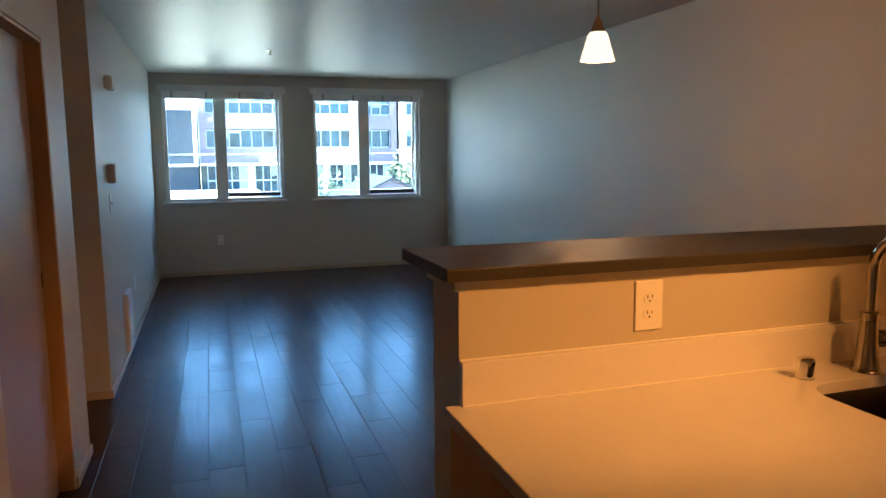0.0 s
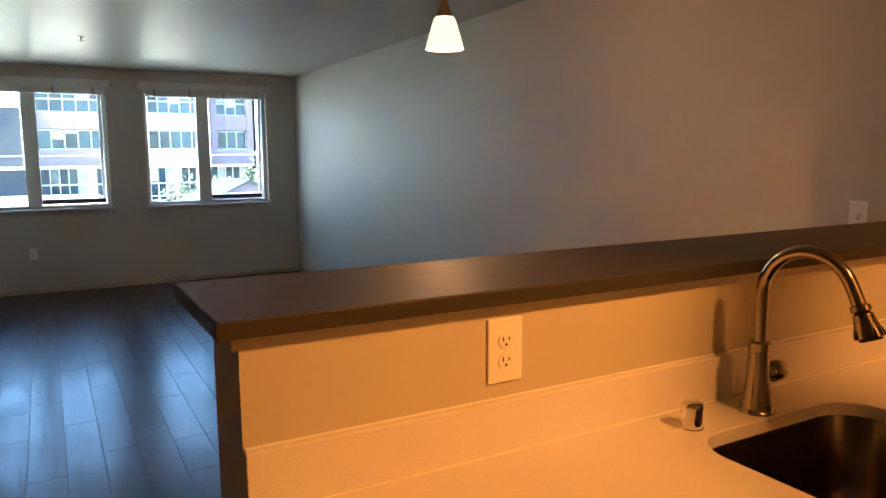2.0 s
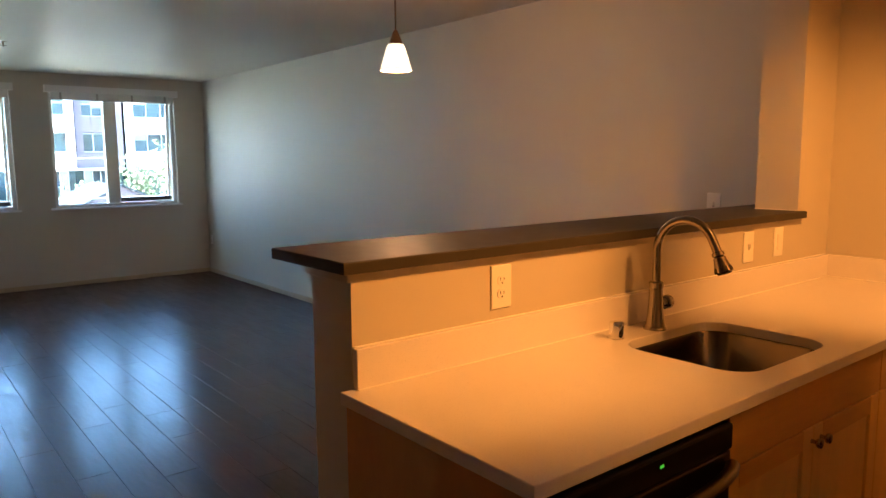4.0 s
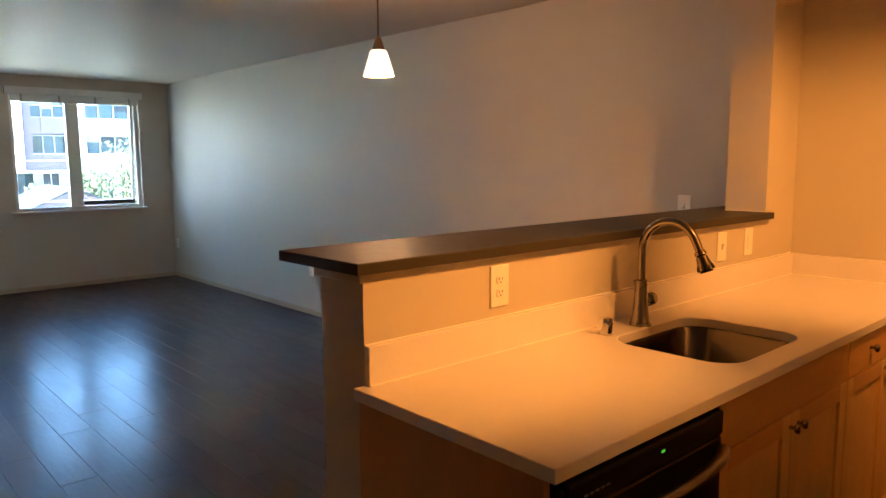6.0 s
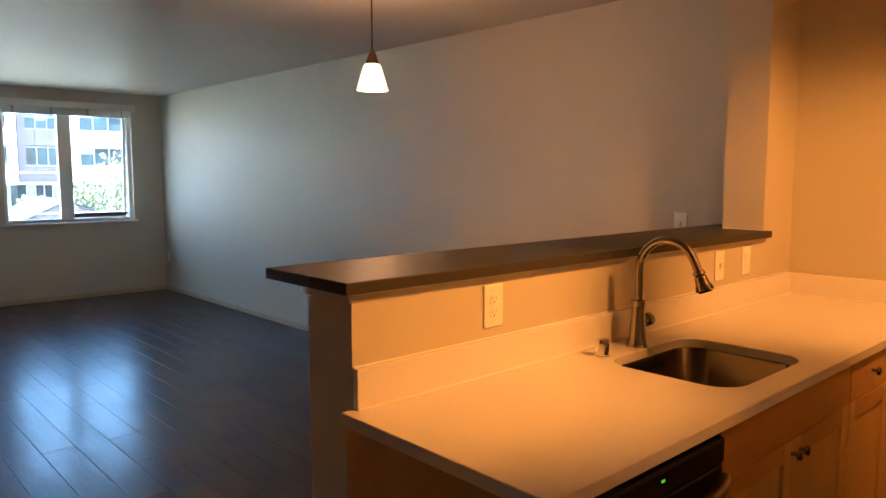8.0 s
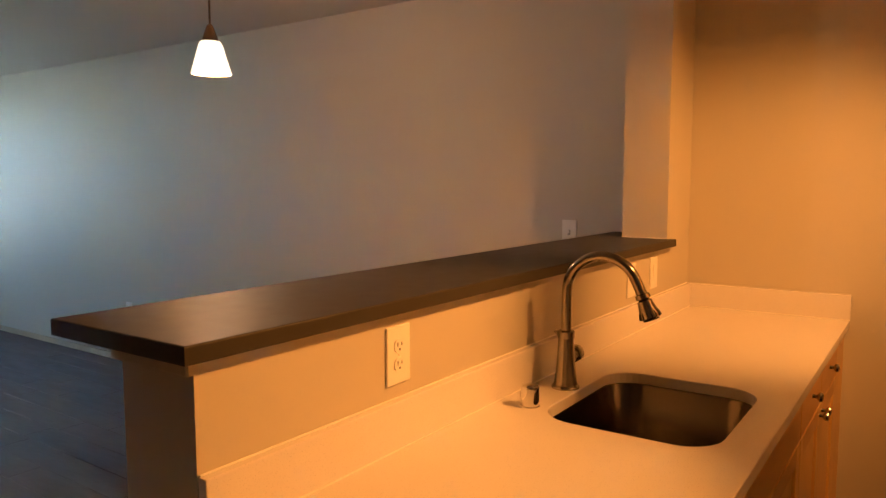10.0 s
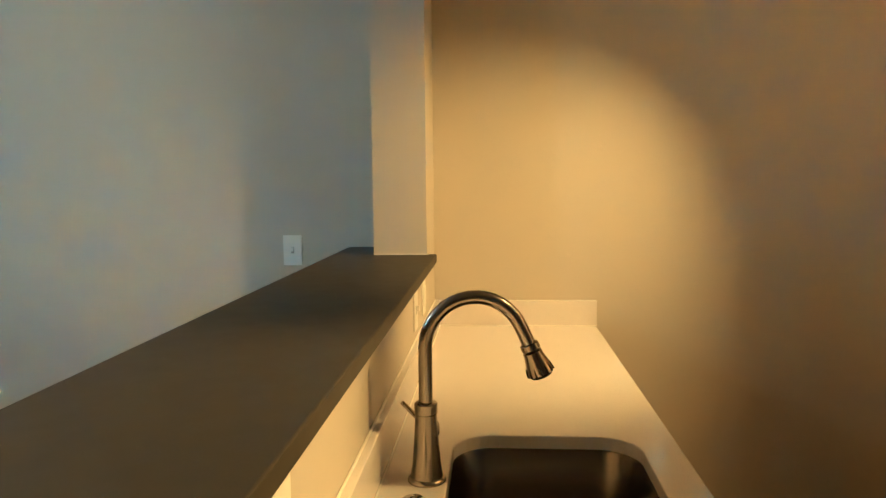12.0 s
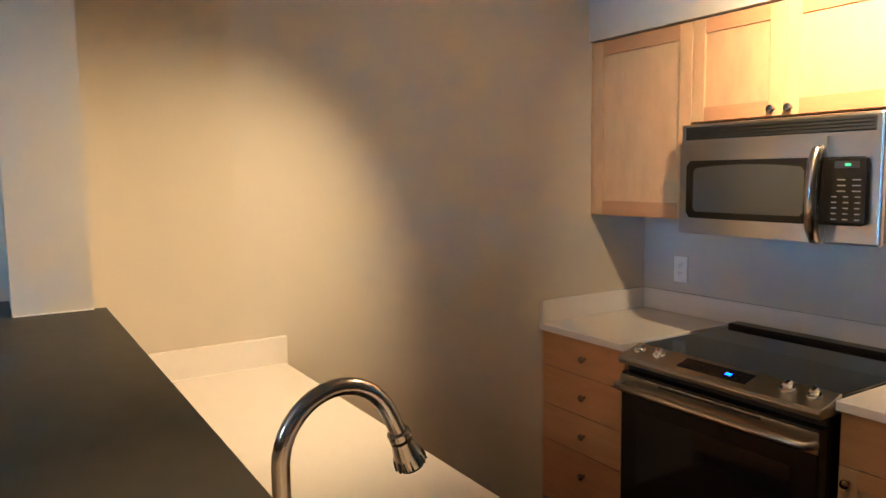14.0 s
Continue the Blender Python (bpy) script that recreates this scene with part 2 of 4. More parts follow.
def tube(points, radius, steps=14, bm=None, flat=1.0):
    """A round bar along a path; radius may be a list."""
    made = bm or bmesh.new()
    pts = [Vector(p) for p in points]
    radii = radius if isinstance(radius, (list, tuple)) else [radius] * len(pts)
    loops, side = [], None
    for k, p in enumerate(pts):
        way = (pts[min(k + 1, len(pts) - 1)] - pts[max(k - 1, 0)]).normalized()
        if side is None:
            side = way.cross(Vector((0, 0, 1)) if abs(way.z) < 0.9 else Vector((1, 0, 0))).normalized()
        side = (side - way * side.dot(way)).normalized()
        up = way.cross(side)
        loops.append([made.verts.new(p + radii[k] * (math.cos(2 * math.pi * n / steps) * side + flat * math.sin(2 * math.pi * n / steps) * up)) for n in range(steps)])
    for a, b in zip(loops, loops[1:]):
        for n in range(steps):
            made.faces.new((a[n], a[(n + 1) % steps], b[(n + 1) % steps], b[n]))
    made.faces.new(loops[0][::-1])
    made.faces.new(loops[-1])
    bmesh.ops.recalc_face_normals(made, faces=made.faces)
    return made


def rounded(x0, x1, y0, y1, r, steps=8):
    """The outline of a rectangle with round corners."""
    out = []
    for cx, cy, a0 in ((x1 - r, y1 - r, 0), (x0 + r, y1 - r, 90), (x0 + r, y0 + r, 180), (x1 - r, y0 + r, 270)):
        for k in range(steps + 1):
            a = radians(a0 + 90 * k / steps)
            out.append((cx + r * math.cos(a), cy + r * math.sin(a)))
    return out


def slab(outer, holes, z0, z1, bevel=0.0):
    """A flat plate with holes, from outlines."""
    bm = bmesh.new()
    edges = []
    for line in (outer, *holes):
        vs = [bm.verts.new((x, y, z1)) for x, y in line]
        edges += [bm.edges.new((vs[k], vs[(k + 1) % len(vs)])) for k in range(len(vs))]
    faces = [f for f in bmesh.ops.triangle_fill(bm, use_beauty=True, use_dissolve=False, edges=edges)["geom"] if isinstance(f, bmesh.types.BMFace)]
    low = bmesh.ops.extrude_face_region(bm, geom=faces)["geom"]
    bmesh.ops.translate(bm, vec=(0, 0, z0 - z1), verts=[v for v in low if isinstance(v, bmesh.types.BMVert)])
    bmesh.ops.recalc_face_normals(bm, faces=bm.faces)
    if bevel:
        rim = [e for e in bm.edges if len(e.link_faces) == 2 and abs(e.calc_face_angle(0)) > 0.8 and all(abs(v.co.z - z1) < 1e-5 for v in e.verts)]
        bmesh.ops.bevel(bm, geom=rim, offset=bevel, segments=2, profile=0.5, affect="EDGES")
    return bm


def structure(name, bm, mat, label, category):
    return tagged(part(name, bm, mat), label, category, kind="structure")


# ---- the plan, in metres ----
EAST, NORTH, SOUTH, WEST, TOP = 3.105, 9.315, -0.925, -0.588, 2.452
HALL_WEST = -1.75
COUNTER = 0.914

# ---- structure ----
structure("wall_east", box(EAST, EAST + 0.15, SOUTH - 0.15, NORTH + 0.2, -0.02, TOP + 0.1), PAINT, "long beige painted wall with a satin sheen", "wall")
structure("wall_south", box(HALL_WEST, EAST, SOUTH - 0.15, SOUTH, -0.02, TOP + 0.1), PAINT, "beige painted wall behind the range", "wall")
# unseen hall walls, added to close the room to outside light
structure("wall_hall_west", box(HALL_WEST - 0.15, HALL_WEST, SOUTH - 0.15, 4.89, -0.02, TOP + 0.1), PAINT, "unseen plain wall added to close off the hall", "wall")
structure("wall_hall_north", box(HALL_WEST, WEST - 0.122, 1.75, 1.87, -0.02, TOP + 0.1), PAINT, "unseen plain wall added to close off the hall", "wall")
structure("wall_alcove", box(HALL_WEST, WEST - 0.15, 4.74, 4.89, -0.02, TOP + 0.1), PAINT, "beige painted wall of a dim alcove", "wall")
structure("wall_west", box(WEST - 0.15, WEST, 4.74, NORTH, -0.02, TOP + 0.1), PAINT, "beige painted living room wall in blue daylight", "wall")
bm = box(WEST - 0.12, WEST, 1.75, 2.50, -0.02, TOP + 0.1)
box(WEST - 0.12, WEST, 3.48, 3.88, -0.02, TOP + 0.1, bm=bm)
box(WEST - 0.12, WEST, 2.50, 3.48, 1.955, TOP + 0.1, bm=bm)
structure("wall_closet", bm, PAINT, "beige painted wall with a sliding door opening", "wall")
structure("wall_closet_back", box(HALL_WEST, WEST - 0.12, 3.76, 3.88, -0.02, TOP + 0.1), PAINT, "plain beige painted wall end", "wall")
WINDOWS = [(-0.455, 0.952), (1.336, 2.738)]
SILL, LINTEL = 0.918, 2.252
bm = bmesh.new()
for x0, x1 in ((WEST - 0.15, WINDOWS[0][0]), (WINDOWS[0][1], WINDOWS[1][0]), (WINDOWS[1][1], EAST)):
    box(x0, x1, NORTH, NORTH + 0.2, SILL, LINTEL, bm=bm)
box(WEST - 0.15, EAST, NORTH, NORTH + 0.2, -0.02, SILL, bm=bm)
box(WEST - 0.15, EAST, NORTH, NORTH + 0.2, LINTEL, TOP + 0.1, bm=bm)
structure("wall_north", bm, PAINT, "beige painted window wall in shade against the light", "wall")
structure("ceiling", box(HALL_WEST, EAST, SOUTH, NORTH, TOP, TOP + 0.12), CEILING, "smooth painted ceiling with a satin sheen", "ceiling")
floor = structure("floor", box(HALL_WEST, EAST, SOUTH, NORTH, -0.12, -0.008), SUBFLOOR, "dark brown wood plank floor with a worn gloss", "floor")

# half wall, pier and bar
HW0, HW1, PIER = 1.557, 1.747, 2.797
structure("half_wall", box(0.55, EAST, HW0, HW1, 0, 1.199), PAINT, "beige painted half wall under the bar top", "half wall")
structure("wall_pier", box(PIER, EAST, HW0, HW1, 1.199, TOP), PAINT, "beige painted pier at the end of the bar", "pier")
structure("soffit", box(1.0, EAST, SOUTH, -0.545, 2.160, TOP), PAINT, "beige painted soffit above the wall cabinets", "soffit")


def baseboard(x0, x1, y0, y1):
    structure("baseboard", box(x0, x1, y0, y1, 0.002, 0.052, 0.003), BASEBOARD, "low pale wood baseboard along the wall", "baseboard")


baseboard(WEST + 0.012, EAST - 0.012, NORTH - 0.012, NORTH)
baseboard(EAST - 0.012, EAST, HW1, NORTH)
baseboard(WEST, WEST + 0.012, 4.74, NORTH)
baseboard(WEST - 0.16, WEST + 0.012, 4.728, 4.74)
baseboard(WEST, WEST + 0.012, 3.48, 3.88)


# windows
def window(name, x0, x1):
    w = thing(name, "white vinyl window with an open awning sash", "window", ((x0 + x1) / 2, NORTH, SILL), kind="structure")

    def add(label, bm, mat, parent=w, smooth=False):
        bmesh.ops.translate(bm, vec=(-(x0 + x1) / 2, -NORTH, -SILL), verts=bm.verts)
        return part(label, bm, mat, parent, smooth=smooth)

    y0, y1, f = NORTH + 0.05, NORTH + 0.12, 0.042
    mid = x0 + 0.638
    bm = box(x0, x0 + f, y0, y1, SILL, LINTEL, 0.004)
    box(x1 - f, x1, y0, y1, SILL, LINTEL, 0.004, bm)
    box(x0 + f, x1 - f, y0, y1, SILL, SILL + 0.035, 0.004, bm)
    box(x0 + f, x1 - f, y0, y1, LINTEL - f, LINTEL, 0.004, bm)
    box(mid - 0.055, mid + 0.086, y0 - 0.004, y0 + 0.028, SILL + 0.035, LINTEL - f, 0.004, bm)
    box(mid - 0.055, mid + 0.055, y0 + 0.028, y1, SILL + 0.035, LINTEL - f, bm=bm)
    add("window_frame", bm, WHITE)
    pane = add("pane", box(x0 + f, mid - 0.055, y0 + 0.04, y0 + 0.046, SILL + 0.035, LINTEL - f), GLASS)
    pane.visible_shadow = False
    # awning sash, hinged at its top and pushed out a little
    a, b, z0, z1 = mid + 0.058, x1 - f - 0.004, SILL + 0.040, LINTEL - f - 0.004
    tilt = Matrix.Translation((0, y1 - 0.01, z1)) @ Matrix.Rotation(radians(3.2), 4, "X") @ Matrix.Translation((0, -(y1 - 0.01), -z1))
    bm = box(a, a + 0.03, y0 + 0.03, y1, z0, z1, 0.003)
    box(b - 0.03, b, y0 + 0.03, y1, z0, z1, 0.003, bm)
    box(a + 0.03, b - 0.03, y0 + 0.03, y1, z1 - 0.03, z1, 0.003, bm)
    bmesh.ops.transform(bm, matrix=tilt, verts=bm.verts)
    sash = add("sash", bm, WHITE)
    # dark colour stands in for shade at the rail and the open gap
    bm = box(a + 0.001, b - 0.001, y0 + 0.028, y1, z0, z0 + 0.05, 0.003)
    bmesh.ops.transform(bm, matrix=tilt, verts=bm.verts)
    rail = add("bottom_rail", bm, DARK)
    rail["label"] = "bottom rail of the open sash, its shade put into the colour"
    bm = box(a + 0.03, b - 0.03, y0 + 0.06, y0 + 0.066, z0 + 0.05, z1 - 0.03)
    bmesh.ops.transform(bm, matrix=tilt, verts=bm.verts)
    pane = add("pane", bm, GLASS)
    pane.visible_shadow = False
    # crank and lock
    cx = b - 0.12
    bm = box(cx - 0.05, cx + 0.05, y0 - 0.03, y0, SILL + 0.004, SILL + 0.022, 0.004)
    tube([(cx + 0.02, y0 - 0.02, SILL + 0.022), (cx + 0.02, y0 - 0.025, SILL + 0.04), (cx - 0.08, y0 - 0.03, SILL + 0.036)], 0.006, 8, bm)
    add("crank", bm, WHITE)
    if x0 < 0:
        lx = x0 + 0.24
        bm = box(lx - 0.04, lx + 0.04, y0 - 0.03, y0, SILL + 0.004, SILL + 0.020, 0.004)
        tube([(lx - 0.02, y0 - 0.02, SILL + 0.020), (lx - 0.01, y0 - 0.03, SILL + 0.034), (lx + 0.07, y0 - 0.035, SILL + 0.030)], 0.006, 8, bm)
        add("crank", bm, WHITE)
    bm = box(mid + 0.02, mid + 0.04, y0 - 0.018, y0 - 0.004, SILL + 0.06, SILL + 0.14, 0.004)
    add("latch", bm, WHITE)
    # stool and apron
    add("window_sill", box(x0 - 0.05, x1 + 0.035, NORTH - 0.045, NORTH + 0.05, SILL - 0.022, SILL, 0.004), WHITE)
    add("apron", box(x0 - 0.03, x1 + 0.02, NORTH - 0.010, NORTH, SILL - 0.065, SILL - 0.022, 0.002), PAINT)
    return w


for n, (x0, x1) in enumerate(WINDOWS):
    window("window_%d" % (n + 1), x0, x1)


def blind(x0, x1):
    """A raised blind: valance, gathered slats and its brackets."""
    b = thing("window_blind", "white horizontal blind drawn up under its valance", "window blind", ((x0 + x1) / 2, NORTH, 2.236), "window blinds")
    half = (x1 - x0) / 2
    part("valance", box(-half - 0.04, half + 0.04, -0.055, -0.002, 0.0, 0.080, 0.003), WHITE, b)
    for k in range(7):
        part("slat", box(-half + 0.02, half - 0.02, -0.045, 0.005, -0.010 - 0.009 * k, -0.003 - 0.009 * k), WHITE, b)
    part("bottom_bar", box(-half + 0.02, half - 0.02, -0.045, 0.005, -0.080, -0.066, 0.003), WHITE, b)
    for k in range(4):
        x = -half + 0.12 + k * (2 * half - 0.24) / 3
        part("ladder_tape", box(x - 0.012, x + 0.012, -0.048, -0.046, -0.082, 0.0), TAPE, b)


for x0, x1 in WINDOWS:
    blind(x0, x1)


# sliding door in its wooden jamb
def sliding_door():
    d = thing("door_1", "reddish brown wooden sliding door, nearly closed", "door", (WEST - 0.08, 3.02, 0.0), kind="structure")
    part("leaf", box(-0.02, 0.018, -0.55, 0.42, 0.012, 1.94, 0.003), DOORWOOD, d)
    part("latch", box(0.018, 0.023, 0.405, 0.418, 0.93, 0.99, 0.001), NICKEL, d)
    bm = box(-0.042, 0.078, 0.442, 0.459, 0.002, 1.953, 0.002)
    part("side_jamb", bm, JAMBWOOD, d)
    part("head_jamb", box(-0.042, 0.078, -0.49, 0.442, 1.937, 1.954, 0.002), JAMBWOOD, d)


sliding_door()

# ---- bar ----
bar = thing("bar_top", "dark brown laminate bar top on the half wall", "bar top", (0.513, 1.524, 1.199))
BX, BY = 0.513, 1.524
outline = [(0.0, 0.0), (2.815 - BX, 0.0), (2.815 - BX, HW0 - 0.002 - BY), (PIER - BX - 0.002, HW0 - 0.002 - BY), (PIER - BX - 0.002, HW1 + 0.003 - BY),
           (EAST - BX - 0.001, HW1 + 0.003 - BY), (EAST - BX - 0.001, 0.377), (0.0, 0.377)]
part("top_board", slab(outline, [], 0.0, 0.029, 0.003), BAR, bar)
part("caulk_bead", box(PIER - BX - 0.006, PIER - BX - 0.0005, HW0 - BY + 0.001, HW1 - BY - 0.001, 0.029, 0.0325, 0.001), CAULK, bar)
part("front_trim", box(0.0255, PIER - BX - 0.004, HW0 - 0.004 - BY, HW0 - 0.0005 - BY, -0.025, -0.0005, 0.001), PAINT, bar)
part("end_trim", box(0.0255, 0.0362, HW0 + 0.001 - BY, HW1 + 0.014 - BY, -0.027, -0.0005, 0.002), PAINT, bar)
part("back_trim", box(0.0365, 2.55, HW1 + 0.001 - BY, HW1 + 0.014 - BY, -0.030, 0.0, 0.002), PAINT, bar)


# ---- kitchen: counter with sink ----
def counter_run():
    c = thing("countertop", "white speckled quartz worktop with an undermount sink cutout", "countertop", (0, 0, COUNTER))
    hole = rounded(1.366, 1.868, 1.004, 1.408, 0.09)
    part("top_slab", slab([(0.514, 0.920), (EAST - 0.001, 0.920), (EAST - 0.001, HW0 - 0.001), (0.514, HW0 - 0.001)], [hole], -0.03, 0.0, 0.003), QUARTZ, c)
    part("backsplash", box(0.55, EAST - 0.022, HW0 - 0.021, HW0 - 0.001, 0.0, 0.101, 0.0025), QUARTZ, c)
    part("caulk_bead", box(0.55, EAST - 0.022, HW0 - 0.0245, HW0 - 0.021, 0.0, 0.0035, 0.001), CAULK, c)
    part("caulk_bead", box(0.552, EAST - 0.022, HW0 - 0.006, HW0 - 0.001, 0.101, 0.104, 0.001), CAULK, c)
    part("caulk_bead", box(EAST - 0.0245, EAST - 0.021, 0.92, HW0 - 0.025, 0.0, 0.0035, 0.001), CAULK, c)
    part("side_splash", box(EAST - 0.021, EAST - 0.001, 0.918, HW0 - 0.001, 0.0, 0.101, 0.0025), QUARTZ, c)


counter_run()


def sink():
    s = thing("sink", "brushed stainless steel undermount sink", "sink", (1.617, 1.206, COUNTER - 0.03))
    bm = bmesh.new()
    rings = [(0.274, 0.225, 0.100, -0.001), (0.259, 0.210, 0.095, -0.001), (0.255, 0.206, 0.093, -0.010), (0.246, 0.197, 0.090, -0.155), (0.232, 0.183, 0.085, -0.185), (0.195, 0.146, 0.075, -0.195), (0.07, 0.06, 0.05, -0.198)]
    loops = []
    for hx, hy, r, z in rings:
        loops.append([bm.verts.new((x, y, z)) for x, y in rounded(-hx, hx, -hy, hy, r, 8)])
    for a, b in zip(loops, loops[1:]):
        for k in range(len(a)):
            bm.faces.new((a[k], a[(k + 1) % len(a)], b[(k + 1) % len(a)], b[k]))
    bm.faces.new(loops[-1])
    bmesh.ops.recalc_face_normals(bm, faces=bm.faces)
    bmesh.ops.reverse_faces(bm, faces=bm.faces)
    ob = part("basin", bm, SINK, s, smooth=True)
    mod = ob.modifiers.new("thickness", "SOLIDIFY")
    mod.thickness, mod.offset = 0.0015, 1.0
    part("drain", lathe([(0.042, 0.0), (0.042, 0.003), (0.034, 0.003), (0.030, -0.001), (0.008, -0.001), (0.006, 0.006), (0.001, 0.007)], 28, m=pose(0, 0, -0.195)), CHROME, s, smooth=True)


sink()


def faucet():
    f = thing("faucet", "brushed nickel gooseneck kitchen faucet with pull-down head", "faucet", (1.620, 1.449, COUNTER))
    f.rotation_euler = (0, 0, radians(5))
    part("base_ring", lathe([(0.037, 0.0), (0.037, 0.004), (0.034, 0.008), (0.030, 0.010)]), NICKEL, f, smooth=True)
    part("body", lathe([(0.0315, 0.008), (0.0275, 0.035), (0.0235, 0.085), (0.0208, 0.132), (0.0225, 0.134), (0.0225, 0.152), (0.0205, 0.154), (0.012, 0.155)]), NICKEL, f, smooth=True)
    pts = [(0, 0, 0.146), (0, 0, 0.20), (0, 0, 0.259)]
    for k in range(1, 18):
        a = radians(180 - 9.2 * k)
        pts.append((0.0, -0.095 - 0.095 * math.cos(a), 0.259 + 0.098 * math.sin(a)))
    pts.append((0.0, -0.199, 0.262))
    part("neck", tube(pts, 0.0134, 20), NICKEL, f, smooth=True)
    m = Matrix.Translation((0.0, -0.1965, 0.267)) @ Matrix.Rotation(radians(157.5), 4, "X")
    part("collar", lathe([(0.0142, 0.0), (0.0185, 0.002), (0.0190, 0.012), (0.0140, 0.014)], 28, m=m), NICKEL, f, smooth=True)
    head = part("spray_head", lathe([(0.0130, 0.016), (0.0185, 0.018), (0.0190, 0.025), (0.0258, 0.056), (0.0262, 0.062), (0.0225, 0.065)], 28, m=m), NICKEL, f, smooth=True)
    for k in range(14):
        a = 2 * math.pi * k / 14
        part("flute", tube([m @ Vector((r * math.cos(a), r * math.sin(a), z)) for r, z in ((0.0238, 0.046), (0.0257, 0.055), (0.0262, 0.0625))], [0.0008, 0.0016, 0.0020], 6), DARK, head, smooth=True)
    part("seam_ring", lathe([(0.0128, 0.0135), (0.0138, 0.0142), (0.0138, 0.0168), (0.0128, 0.0175)], 28, m=m), DARK, head, smooth=True)
    part("nozzle", lathe([(0.0205, 0.0651), (0.0205, 0.0685), (0.014, 0.0695)], 28, m=m), DARK, head, smooth=True)
    side = Matrix.Translation((0.018, -0.004, 0.080)) @ Matrix.Rotation(radians(90), 4, "Y")
    hub = part("valve_hub", lathe([(0.0165, 0.0), (0.0170, 0.018), (0.0180, 0.020), (0.0225, 0.030), (0.0225, 0.053), (0.0195, 0.058), (0.007, 0.059)], 28, m=side), NICKEL, f, smooth=True)
    part("joint_ring", lathe([(0.0174, 0.0205), (0.0205, 0.0215), (0.0205, 0.0285), (0.0174, 0.0295)], 28, m=side), DARK, hub, smooth=True)
    part("lever", tube([(0.050, 0.004, 0.090), (0.047, 0.020, 0.110), (0.041, 0.048, 0.142)], [0.0055, 0.005, 0.0045], 12), NICKEL, hub, smooth=True)


faucet()


def air_gap():
    a = thing("air_gap", "small polished chrome dishwasher air gap cap", "air gap", (1.424, 1.452, COUNTER))
    part("cap", lathe([(0.0225, 0.0), (0.0225, 0.046), (0.0215, 0.051), (0.018, 0.0535), (0.006, 0.0545)], 32), CHROME, a, smooth=True)
    part("flange", lathe([(0.025, 0.0), (0.025, 0.002), (0.0228, 0.003)], 32), CHROME, a, smooth=True)
    part("vent_slot", box(-0.005, 0.005, -0.0232, -0.020, 0.014, 0.034, 0.001), DARK, a)


air_gap()


# ---- cabinet parts ----
def knob(parent, x, y, z, way=-1):
    """A round metal knob on a front that faces -y (way -1) or +y (way 1)."""
    m = Matrix.Translation((x, y, z)) @ Matrix.Rotation(radians(90 if way < 0 else -90), 4, "X")
    return part("knob", lathe([(0.007, -0.002), (0.0055, 0.004), (0.0055, 0.012), (0.012, 0.016), (0.0145, 0.021), (0.013, 0.027), (0.005, 0.030)], 20, m=m), NICKEL, parent, smooth=True)


def shaker(parent, x0, x1, z0, z1, y, way, rail=0.057, name="door"):
    """A framed door or front whose face lies at y and looks along way."""
    ya, yb = sorted((y, y - way * 0.019))
    pa, pb = sorted((y - way * 0.009, y - way * 0.015))
    d = part(name, box(x0 + rail - 0.002, x1 - rail + 0.002, pa, pb, z0 + rail - 0.002, z1 - rail + 0.002), MAPLE, parent)
    for xa, xb in ((x0, x0 + rail), (x1 - rail, x1)):
        part("stile", box(xa, xb, ya, yb, z0, z1, 0.0015, segments=1), MAPLE, d)
    for za, zb in ((z0, z0 + rail), (z1 - rail, z1)):
        part("rail", box(x0 + rail, x1 - rail, ya, yb, za, zb, 0.0015, segments=1), MAPLE_X, d)
    return d


def slab_front(parent, x0, x1, z0, z1, y, way, name="drawer_front"):
    ya, yb = sorted((y, y - way * 0.019))
    return part(name, box(x0, x1, ya, yb, z0, z1, 0.002), MAPLE_X, parent)


FRONT1 = 0.938    # fronts under the sink counter face -y
part_label = "maple sink base cabinet with two panelled doors"
c = thing("sink_cabinet", part_label, "cabinet", (0, 0, 0), "base cabinets")
for name, b in (("side_panel", (1.172, 1.188, FRONT1 + 0.021, HW0 - 0.004, 0.10, 0.884)), ("side_panel", (2.044, 2.06, FRONT1 + 0.021, HW0 - 0.004, 0.10, 0.884)),
                ("bottom_panel", (1.188, 2.044, FRONT1 + 0.021, HW0 - 0.004, 0.10, 0.116)), ("back_panel", (1.188, 2.044, HW0 - 0.012, HW0 - 0.004, 0.116, 0.884))):
    part(name, box(*b), MAPLE, c)
part("toe_kick", box(1.172, 2.06, FRONT1 + 0.08, FRONT1 + 0.095, 0.0, 0.10), DARK, c)
slab_front(c, 1.174, 2.058, 0.742, 0.878, FRONT1, -1, "false_front")
for x0, x1, kx in ((1.174, 1.615, 1.606), (1.618, 2.058, 1.660)):
    d = shaker(c, x0, x1, 0.108, 0.738, FRONT1, -1)
    knob(d, kx, FRONT1, 0.700)
c = thing("base_cabinet", "maple base cabinet with two drawers over two panelled doors", "cabinet", (0, 0, 0), "base cabinets")
part("body", box(2.062, EAST - 0.002, FRONT1 + 0.021, HW0 - 0.004, 0.10, 0.884), MAPLE, c)
part("toe_kick", box(2.062, EAST - 0.002, FRONT1 + 0.08, FRONT1 + 0.095, 0.0, 0.10), DARK, c)
for x0, x1, kx in ((2.064, 2.469, 2.438), (2.472, 2.880, 2.503)):
    d = slab_front(c, x0, x1, 0.742, 0.878, FRONT1, -1)
    knob(d, (x0 + x1) / 2, FRONT1, 0.815)
    d = shaker(c, x0, x1, 0.108, 0.738, FRONT1, -1)
    knob(d, kx, FRONT1, 0.708)
